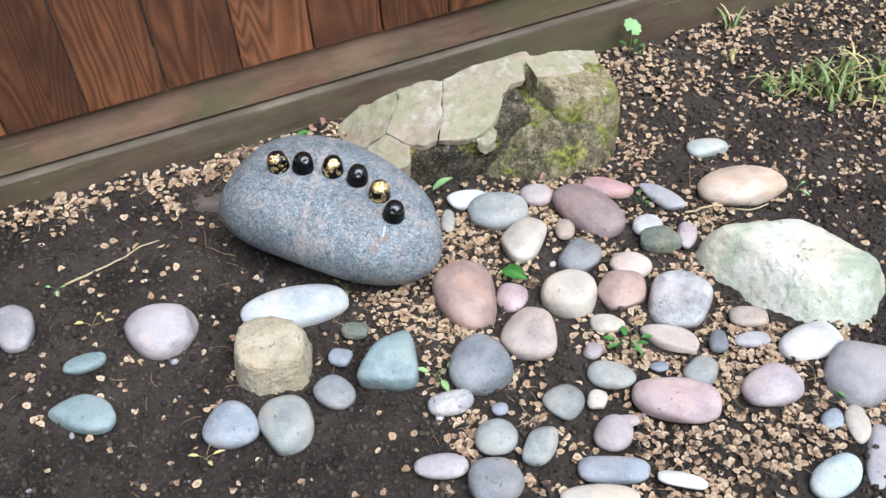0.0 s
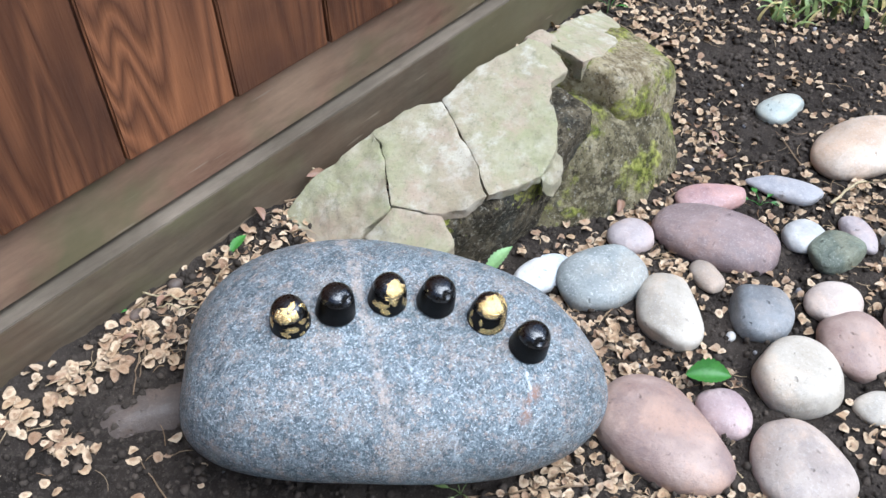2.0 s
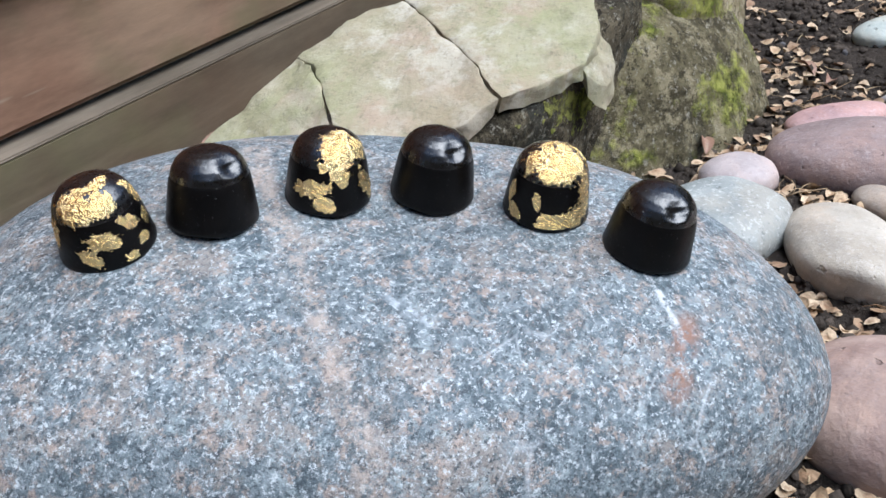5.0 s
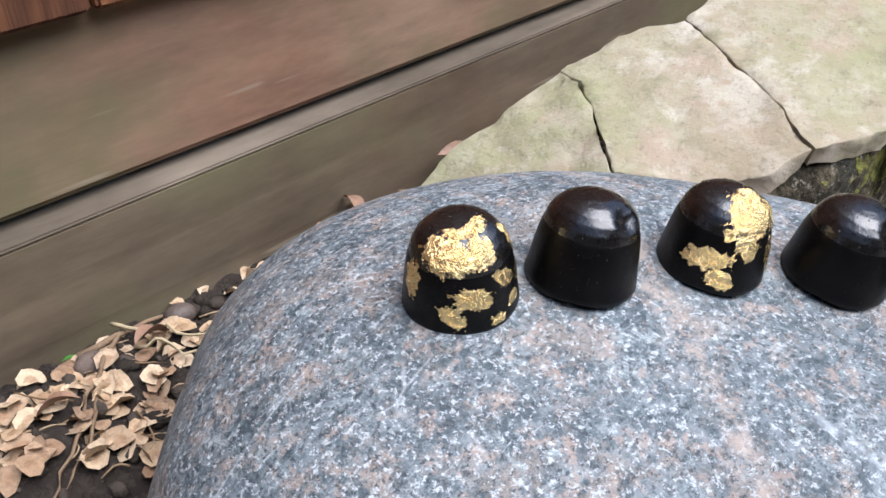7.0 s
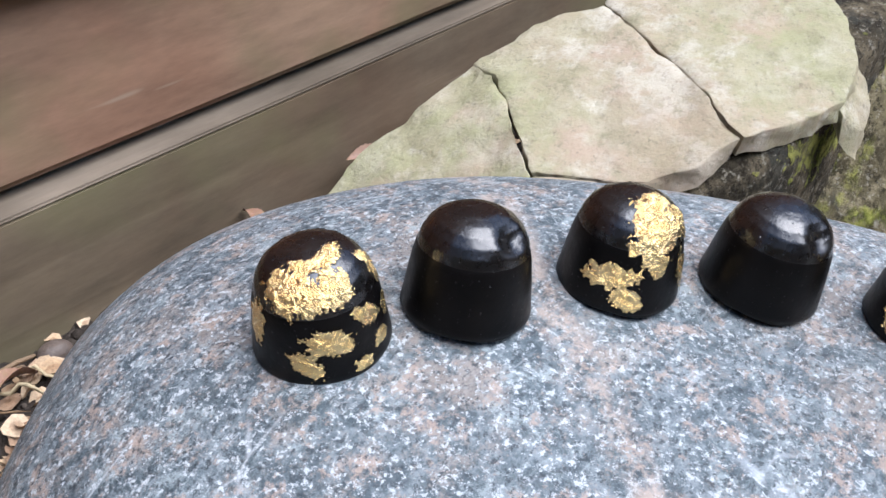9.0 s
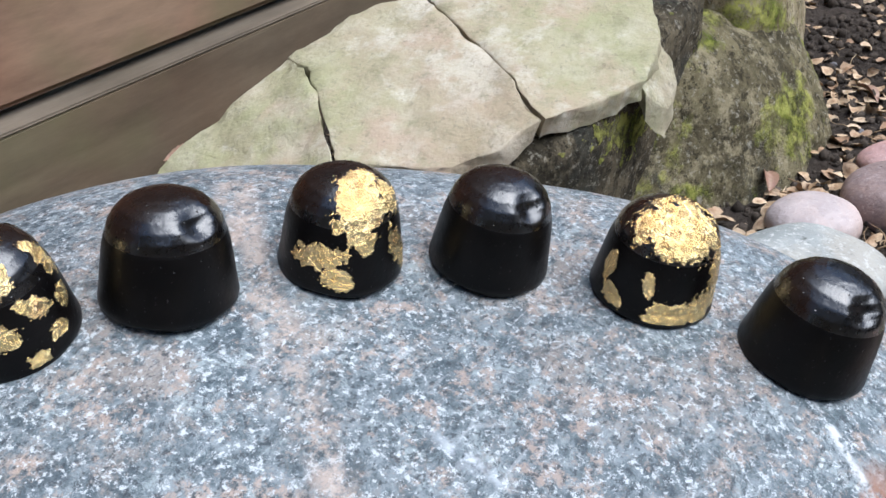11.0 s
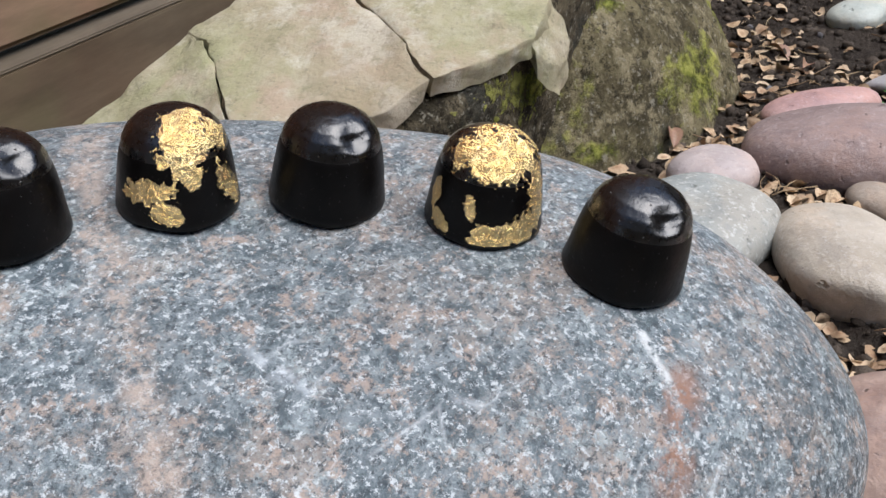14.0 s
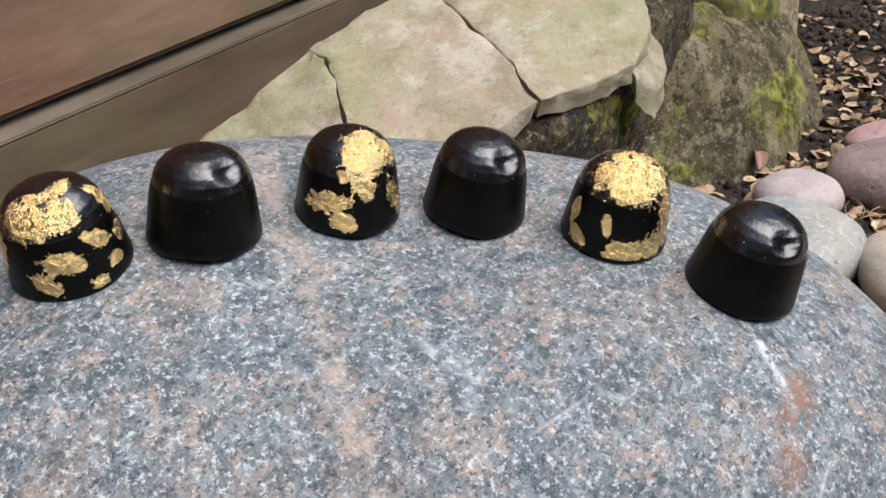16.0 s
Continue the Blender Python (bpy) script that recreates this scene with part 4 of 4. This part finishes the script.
# ---- leaves, weeds and twigs ----
def leaf_verts(length, width, teeth, curl, fold):
    """A pointed leaf along x with a toothed edge, folded along its midrib."""
    verts, faces, m = [], [], 27
    for i in range(m + 1):
        u = i / m
        w = width * math.sin(math.pi * min(1, u * 1.02)) ** 0.75 * (1 - 0.35 * u) * (1 + teeth * (0.5 - (i * 2 % 3) * 0.5))
        z = curl * math.sin(u * 2.6) * length
        verts += [(u * length, -w, z + fold * w), (u * length, -w * 0.5, z + fold * w * 0.35), (u * length, 0, z), (u * length, w * 0.5, z + fold * w * 0.35), (u * length, w, z + fold * w)]
    for i in range(m):
        faces += [(i * 5 + k, i * 5 + k + 1, (i + 1) * 5 + k + 1, (i + 1) * 5 + k) for k in range(4)]
    return verts, faces


def lift(x, y):
    return float(ground_height(x, y))


def leaf(name, x, y, z, yaw, pitch, roll, length, width, material, label, category="leaf", teeth=0.25, curl=0.12, fold=0.35):
    v, f = leaf_verts(length, width, teeth, curl, fold)
    ob = new(name, mesh_of(name, v, f, material))
    ob.matrix_world = pose(x, y, lift(x, y) + z, roll, pitch, yaw)
    return tagged(ob, label, category)


def tube(points, radius, sides=6, taper=0.5):
    pts = [Vector(p) for p in points]
    verts, faces = [], []
    for i, p in enumerate(pts):
        d = (pts[min(i + 1, len(pts) - 1)] - pts[max(i - 1, 0)]).normalized()
        a = d.orthogonal().normalized()
        b = d.cross(a)
        r = radius * (1 - taper * i / (len(pts) - 1))
        verts += [p + (a * math.cos(k * 6.2832 / sides) + b * math.sin(k * 6.2832 / sides)) * r for k in range(sides)]
    for i in range(len(pts) - 1):
        faces += [(i * sides + k, i * sides + (k + 1) % sides, (i + 1) * sides + (k + 1) % sides, (i + 1) * sides + k) for k in range(sides)]
    faces += [tuple(range(sides))[::-1], tuple(range((len(pts) - 1) * sides, len(pts) * sides))]
    return verts, faces


def twig(points, radius, material, label, seed=0, rise=0.003):
    """A thin stick that lies over the ground through the given places in the plan."""
    rng = random.Random(seed)
    fine = []
    for (x0, y0), (x1, y1) in zip(points, points[1:]):
        for k in range(5):
            u = k / 5
            x, y = x0 + (x1 - x0) * u, y0 + (y1 - y0) * u
            fine.append((x + rng.uniform(-1, 1) * radius, y + rng.uniform(-1, 1) * radius, lift(x, y) + rise + rng.uniform(0, 1) * radius))
    fine.append((*points[-1], lift(*points[-1]) + rise))
    v, f = tube(fine, radius)
    return tagged(new("twig", mesh_of("twig", v, f, material)), label, "twig")


def weed(x, y, size, count, material, label, seed):
    """A small seedling: stems with pairs of pointed leaves."""
    rng = random.Random(seed)
    w = thing("weed", x, y, lift(x, y), label, "weed")
    for k in range(count):
        a = k * 2.4 + rng.uniform(-0.4, 0.4)
        tilt = rng.uniform(0.4, 0.9)
        tip = (math.cos(a) * size * tilt, math.sin(a) * size * tilt, size * rng.uniform(0.3, 0.6))
        v, f = tube([(0, 0, 0), (tip[0] * 0.4, tip[1] * 0.4, tip[2] * 0.7), tip], size * 0.03, 5)
        part("stem", mesh_of("stem", v, f, material), w)
        v, f = leaf_verts(size * rng.uniform(0.6, 1.0), size * rng.uniform(0.16, 0.26), 0.15, 0.1, 0.3)
        lf = part("leaf", mesh_of("leaf", v, f, material), w)
        lf.matrix_basis = pose(*tip, 0, rng.uniform(-15, 25), math.degrees(a))
    return w


def round_leaf_plant(x, y, size, height, seed):
    """A scalloped round leaf on its stalk."""
    w = thing("round_leaf_weed", x, y, lift(x, y), "single pale green scalloped round leaf on a thin stalk", "weed")
    v, f = tube([(0, 0, 0), (0.004, 0.002, height * 0.5), (0, 0, height)], 0.0011, 6)
    part("stalk", mesh_of("stalk", v, f, M_PALE), w)
    m, verts, faces = 48, [(0, 0, 0)], []
    for ring in (0.35, 0.7, 1.0):
        for k in range(m):
            a = k * 2 * math.pi / m
            r = size * ring * (1 + 0.07 * math.cos(a * 9) * ring) * (0.55 if abs(a - math.pi) < 0.16 else 1)
            verts.append((math.cos(a) * r, math.sin(a) * r, 0.10 * size * ring * ring + 0.02 * size * math.cos(a * 9) * ring))
    faces += [(0, 1 + k, 1 + (k + 1) % m) for k in range(m)]
    for q in range(2):
        faces += [(1 + q * m + k, 1 + (q + 1) * m + k, 1 + (q + 1) * m + (k + 1) % m, 1 + q * m + (k + 1) % m) for k in range(m)]
    blade = part("leaf", mesh_of("round_leaf", verts, faces, M_PALE), w)
    blade.matrix_basis = pose(0, 0, height, 30, -12, seed * 40)


def grass_tuft(x, y, count, spread, size, seed, label):
    rng = random.Random(seed)
    t = thing("grass_tuft", x, y, lift(x, y), label, "grass tuft")
    groups = {"blade": (M_BLADE, [], []), "dry_blade": (M_STRAW, [], [])}
    for k in range(count):
        material, verts, faces = groups["dry_blade" if rng.random() < 0.28 else "blade"]
        bx, by = rng.gauss(0, spread), rng.gauss(0, spread * 0.8)
        a, length = rng.uniform(0, 6.28), size * rng.uniform(0.5, 1.2)
        bend, wide = rng.uniform(0.4, 1.35), rng.uniform(0.0022, 0.0052)
        base = len(verts)
        for i in range(6):
            u = i / 5
            out, up = length * u * math.sin(bend * u), length * u * math.cos(bend * u)
            w = wide * (1 - u**2) + 0.0002
            cx, cy = bx + math.cos(a) * out, by + math.sin(a) * out
            verts += [(cx - math.sin(a) * w, cy + math.cos(a) * w, up), (cx, cy, up - w * 0.5), (cx + math.sin(a) * w, cy - math.cos(a) * w, up)]
        for i in range(5):
            faces += [(base + i * 3 + q, base + i * 3 + q + 1, base + i * 3 + q + 4, base + i * 3 + q + 3) for q in range(2)]
    for name, (material, verts, faces) in groups.items():
        tagged(part(name, mesh_of(name, verts, faces, material), t), kind="stuff")


grass_tuft(1.23, 1.11, 75, 0.050, 0.082, 3, "sprawling tuft of green and yellowed grass blades on soil")
grass_tuft(1.35, 1.05, 60, 0.050, 0.085, 4, "leaning tuft of green grass with dry straw blades")
grass_tuft(1.10, 1.16, 26, 0.020, 0.060, 5, "small sparse tuft of yellowish grass on soil")
grass_tuft(1.13, 1.36, 5, 0.008, 0.075, 6, "few thin grass blades standing in soil")
grass_tuft(1.07, 1.28, 5, 0.008, 0.040, 7, "few short yellowed grass blades in soil")
round_leaf_plant(0.848, 1.368, 0.022, 0.075, 1)
round_leaf_plant(1.395, 1.185, 0.022, 0.050, 4)
leaf("fallen_leaf", 0.279, 0.886, 0.018, -50, 4, 18, 0.050, 0.0165, M_LEAF, "fresh dark green toothed leaf lying between stones", teeth=0.13, fold=0.8)
leaf("fallen_leaf", 0.262, 1.150, 0.010, -10, -25, 0, 0.048, 0.011, M_PALE, "pale green leaf propped against the rock's foot")
leaf("fallen_leaf", 0.060, 1.378, 0.004, 15, 0, 0, 0.034, 0.008, M_LEAF, "small green leaf lying on litter beside fence")
weed(0.395, 0.660, 0.028, 6, M_LEAF, "small green seedling between pebbles", 1)
weed(0.084, 0.728, 0.026, 3, M_PALE, "thin pale green seedling between stones", 2)
weed(0.620, 0.965, 0.020, 4, M_LEAF, "tiny green seedling beside a flat stone", 3)
weed(-0.445, 1.196, 0.014, 3, M_PALE, "small pale green seedling on bare soil", 4)
weed(0.860, 1.372, 0.026, 4, M_LEAF, "small green seedling behind the rock", 5)
weed(0.905, 0.855, 0.022, 3, M_PALE, "pale green seedling beside a peach stone", 6)
weed(0.645, 0.405, 0.024, 3, M_LEAF, "small green seedling beside a pale stone", 7)
weed(-0.404, 1.085, 0.022, 4, M_STRAW, "withered yellow seedling on bare soil", 8)
weed(-0.290, 0.735, 0.020, 4, M_STRAW, "withered yellow seedling beside a pebble", 9)
weed(-0.066, 1.396, 0.012, 2, M_LEAF, "tiny green seedling in seed litter by fence", 10)
weed(0.02, 0.985, 0.018, 5, M_BLADE, "small green sprout under the boulder's edge", 11)
twig(((-0.430, 1.196), (-0.340, 1.220), (-0.255, 1.240)), 0.0024, M_STRAWTWIG, "dry pale straw twig lying on soil", 1)
twig(((0.016, 0.978), (0.060, 0.935), (0.110, 0.890)), 0.0018, M_TWIG, "thin brown twig beneath the boulder's edge", 2)
twig(((0.675, 0.892), (0.735, 0.882), (0.785, 0.842), (0.880, 0.842)), 0.0022, M_STRAWTWIG, "yellow dry root lying between stones", 3, 0.006)
twig(((0.725, 0.944), (0.778, 1.022)), 0.0013, M_TWIG, "thin dark twig beside a peach stone", 4)
twig(((-0.045, 1.398), (-0.080, 1.357), (-0.103, 1.332), (-0.135, 1.300)), 0.0014, M_TWIG, "brown twig lying in seed litter", 5, 0.005)
twig(((-0.076, 1.356), (-0.098, 1.330), (-0.118, 1.312)), 0.0012, M_TWIG, "short brown twig lying in seed litter", 6, 0.005)
twig(((-0.046, 1.404), (-0.035, 1.373), (-0.018, 1.345)), 0.0013, M_STRAWTWIG, "pale dry stem lying by the fence", 7, 0.010)
twig(((-0.050, 1.368), (-0.035, 1.348), (-0.005, 1.330)), 0.0011, M_STRAWTWIG, "pale dry stem lying by the fence", 8, 0.008)
twig(((-0.070, 1.398), (-0.020, 1.396)), 0.0022, M_TWIG, "brown dry stem lying by the fence", 9, 0.006)
twig(((-0.135, 1.150), (-0.180, 1.190), (-0.170, 1.250)), 0.0012, M_TWIG, "thin crooked twig on dark soil", 10)
twig(((0.215, 1.386), (0.228, 1.420)), 0.0020, M_STRAWTWIG, "short broken stick leaning by the fence", 11, 0.022)
twig(((0.160, 1.392), (0.240, 1.382)), 0.0020, M_TWIG, "brown dry stem between rock and fence", 12, 0.012)
twig(((0.150, 0.790), (0.180, 0.760), (0.200, 0.735)), 0.0012, M_STRAWTWIG, "thin pale stem lying between stones", 13)


# ---- litter and soil crumbs ----
def inside_stone(x, y, grow=0.0):
    for sx, sy, a, b, yaw in FOOTPRINTS:
        dx, dy = x - sx, y - sy
        u, v = dx * math.cos(yaw) + dy * math.sin(yaw), -dx * math.sin(yaw) + dy * math.cos(yaw)
        if (u / (a + grow)) ** 2 + (v / (b + grow)) ** 2 < 1:
            return True
    return False


FOOTPRINTS.append((0.03, 1.06, 0.150, 0.085, radians(-38)))
FOOTPRINTS.append((0.42, 1.25, 0.17, 0.075, radians(-15)))
FOOTPRINTS.append((0.60, 1.20, 0.10, 0.09, 0.0))


def litter_density(x, y):
    """How thickly the fallen seeds lie: drifts along the fence and among the stones, few on the trodden bare soil."""
    d = 0.15
    d += 1.1 * math.exp(-((y - 1.355) / 0.048) ** 2) * (x < 0.3)
    d += 0.4 * math.exp(-((y - 1.25) / 0.06) ** 2 - ((x + 0.12) / 0.1) ** 2)
    d += 0.75 * math.exp(-((x - 0.08) / 0.16) ** 2 - ((y - 0.90) / 0.07) ** 2)
    d += 1.25 * (0.05 < x < 0.75) * (0.35 < y < (1.10 if x < 0.5 else 0.95))
    d += 0.30 * (x > 0.6) * (y > 0.85)
    d += 0.5 * math.exp(-((x - 0.45) / 0.25) ** 2 - ((y - 1.08) / 0.05) ** 2)
    d *= 0.62 + 0.75 * float(value_noise(x, y, 7, 21)) + 0.35 * float(value_noise(x, y, 22, 22))
    if x < 0.0 and y < 1.28:
        d *= 0.42
    return max(d, 0.03)


def seed_shape(rng):
    """A papery winged seed: an uneven disc with a swollen core and a curled rim."""
    m = 9
    long, wide = rng.uniform(0.0062, 0.0085), rng.uniform(0.0048, 0.0066)
    cup, twist, notch = rng.uniform(-0.25, 0.55), rng.uniform(-0.3, 0.3), rng.uniform(0, 6.28)
    verts, core = [(0, 0, 0.0011)], [1.0]
    for ring, c in ((0.38, 0.75), (0.58, 0.12), (1.0, 0.0)):
        for k in range(m):
            a = k * 6.2832 / m
            r = ring * (1 + (0.10 * math.sin(3 * a + notch) - 0.25 * (abs(a - 3.14) < 0.3)) * (ring == 1.0))
            x, y = math.cos(a) * r * long, math.sin(a) * r * wide
            z = cup * 5 * (y * y) / wide * 0.35 + twist * x * y / long + (0.0010 if ring < 0.5 else 0.0001) + (rng.uniform(-0.0006, 0.0006) if ring == 1.0 else 0)
            verts.append((x, y, z))
            core.append(c)
    faces = [(0, 1 + k, 1 + (k + 1) % m) for k in range(m)]
    for q in range(2):
        faces += [(1 + q * m + k, 1 + (q + 1) * m + k, 1 + (q + 1) * m + (k + 1) % m, 1 + q * m + (k + 1) % m) for k in range(m)]
    return np.array(verts), faces, core


def seed_litter(count):
    rng = random.Random(11)
    shapes = [seed_shape(rng) for _ in range(24)]
    verts, faces, cores, placed = [], [], [], 0
    while placed < count:
        x, y = rng.uniform(-0.74, 1.78) + rng.gauss(0, 0.1), rng.uniform(0.16, 1.405)
        y += rng.gauss(0, 0.1) if y < 0.5 else 0
        if rng.random() > litter_density(x, y) or inside_stone(x, y, 0.002):
            continue
        v, f, c = shapes[rng.randrange(24)]
        steep = 28 if rng.random() < 0.8 else 70
        m = pose(x, y, lift(x, y) + rng.uniform(-0.0005, 0.0045) + 0.006 * max(0, float(value_noise(x, y, 14, 9))) * (y > 1.2), rng.gauss(0, steep * 0.5), rng.gauss(0, steep * 0.5), rng.uniform(0, 360))
        k = rng.uniform(0.55, 1.05) * (1.12 if y > 1.22 else 1.0)
        r = np.array(m.to_3x3()) * k
        base = len(verts)
        verts += [tuple(q) for q in v @ r.T + np.array(m.translation)]
        faces += [tuple(i + base for i in q) for q in f]
        cores += c
        placed += 1
    me = mesh_of("fallen_seeds", verts, faces, M_SEED)
    me.attributes.new("core", "FLOAT", "POINT").data.foreach_set("value", cores)
    tagged(new("fallen_seeds", me), "dry papery tan winged elm seeds strewn over soil", "seed litter", kind="stuff")


def soil_crumbs(count):
    rng = np.random.default_rng(17)
    d, f = sphere(0)
    f = np.array(f)
    x = rng.uniform(-0.75, 1.75, count) + rng.normal(0, 0.12, count)
    y = 1.4 - np.abs(1.4 - rng.uniform(0.18, 1.4, count) - rng.normal(0, 0.1, count))
    size = 0.0012 + 0.0050 * rng.random(count) ** 3.2
    z = ground_height(x, y) + size * 0.25
    shape = rng.uniform(0.65, 1.25, (count, len(d), 1)) * d[None] * rng.uniform(0.7, 1.2, (count, 1, 3))
    verts = (shape * size[:, None, None] + np.stack([x, y, z], 1)[:, None]).reshape(-1, 3)
    faces = (f[None] + (np.arange(count) * len(d))[:, None, None]).reshape(-1, 3)
    tagged(new("soil_crumbs", mesh_of("soil_crumbs", verts, faces.tolist(), M_CRUMB)), "loose dark crumbs of soil and grit", "soil", kind="stuff")


seed_litter(7600)
soil_crumbs(46000)


# ---- dry leaves by the fence ----
M_DRY = leaf_material("dry_brown_leaf", (0.17, 0.085, 0.05), (0.34, 0.21, 0.14))
for x, y, z, yaw, roll, size in ((0.196, 1.388, 0.010, 20, 30, 0.030), (0.228, 1.384, 0.016, 150, -25, 0.030), (0.120, 1.386, 0.004, 80, 20, 0.024), (-0.03, 1.372, 0.004, 200, 15, 0.024), (-0.11, 1.355, 0.004, 330, -20, 0.022), (0.70, 1.075, 0.006, 60, 20, 0.028), (0.685, 1.055, 0.006, 180, -20, 0.024), (0.47, 1.095, 0.006, 30, 20, 0.024), (0.16, 0.935, 0.004, 120, 20, 0.024)):
    leaf("dry_leaf", x, y, z, yaw, -8, roll, size, size * 0.28, M_DRY, "curled dry brown leaf lying in the litter", teeth=0.1, curl=0.2, fold=0.7)


# ---- loose stems and gravel ----
def dry_stems(count):
    """Thin broken stalks mixed into the litter."""
    rng = random.Random(29)
    verts, faces, placed = [], [], 0
    while placed < count:
        x, y = rng.uniform(-0.7, 1.6), rng.uniform(0.25, 1.385)
        if rng.random() > litter_density(x, y) * 1.2 or inside_stone(x, y, 0.004):
            continue
        a, length = rng.uniform(0, 6.28), rng.uniform(0.010, 0.034)
        bend, tilt = rng.uniform(-0.9, 0.9), rng.uniform(-0.15, 0.3)
        pts = []
        for k in range(5):
            u = k / 4
            px, py = x + math.cos(a + bend * u) * length * u, y + math.sin(a + bend * u) * length * u
            pts.append((px, py, max(lift(px, py), lift(x, y)) + 0.003 + tilt * length * u * 0.5))
        v, f = tube(pts, rng.uniform(0.0004, 0.0008), 4, 0.4)
        base = len(verts)
        verts += [tuple(q) for q in v]
        faces += [tuple(i + base for i in q) for q in f]
        placed += 1
    tagged(new("dry_stems", mesh_of("dry_stems", verts, faces, M_STEM)), "thin dry straw-coloured stalks mixed into the litter", "plant litter", kind="stuff")


def gravel(count):
    rng = np.random.default_rng(41)
    d, f = sphere(2)
    f = np.array(f)
    x, y = rng.uniform(-0.6, 1.3, count), rng.uniform(0.25, 1.35, count)
    size = 0.0024 + 0.0042 * rng.random(count) ** 3
    z = ground_height(x, y) + size * 0.2
    shape = rng.uniform(0.84, 1.12, (count, len(d), 1)) * d[None] * rng.uniform(0.65, 1.2, (count, 1, 3))
    verts = (shape * size[:, None, None] + np.stack([x, y, z], 1)[:, None]).reshape(-1, 3)
    faces = (f[None] + (np.arange(count) * len(d))[:, None, None]).reshape(-1, 3)
    tagged(new("gravel", mesh_of("gravel", verts, faces.tolist(), M_GRIT)), "small grey and whitish grit pebbles in soil", "gravel", kind="stuff")


def grit_material():
    n = Nodes("grey_grit", 0.75, spec=0.3)
    col = n.mix(n.island(), (0.10, 0.095, 0.10), (0.34, 0.32, 0.315))
    return n.done(n.shade(col, n.noise(300, 4, 0.7), 0.75, 1.15), n.noise(400, 4, 0.7), 0.0012)


def stem_material():
    n = Nodes("dry_stalk", 0.8, spec=0.25)
    return n.done(n.shade(n.mix(n.island(), (0.20, 0.12, 0.065), (0.44, 0.33, 0.20)), n.noise(300, 3), 0.8, 1.1), n.noise(500, 3), 0.001)


M_STEM, M_GRIT = stem_material(), grit_material()
dry_stems(1300)
gravel(110)


def bead(x, y, size, material, label):
    """A small round pebble resting on the soil."""
    d, f = sphere(3)
    ob = new("pebble", mesh_of("pebble", d * (1 + 0.10 * ripples(d, np.random.default_rng(int(size * 1e5)), 5, 1.5, 4))[:, None] * np.array((1.15, 0.95, 0.8)) * size, f, material))
    ob.location = (x, y, lift(x, y) + size * 0.45)
    tagged(ob, label, "pebble")


bead(0.381, 0.881, 0.0062, STONES["white"], "tiny round white pebble on dark soil")
bead(-0.292, 0.940, 0.0060, STONES["bluegrey"], "tiny round blue-grey pebble on bare soil")
bead(-0.069, 1.382, 0.0085, STONES["dullbrown"], "small dark purple-brown pebble in seed litter by fence")
bead(-0.013, 1.390, 0.0080, STONES["dullbrown"], "small dark brown pebble at the fence foot")
bead(0.058, 0.660, 0.0060, STONES["light"], "tiny round pale grey pebble on soil")
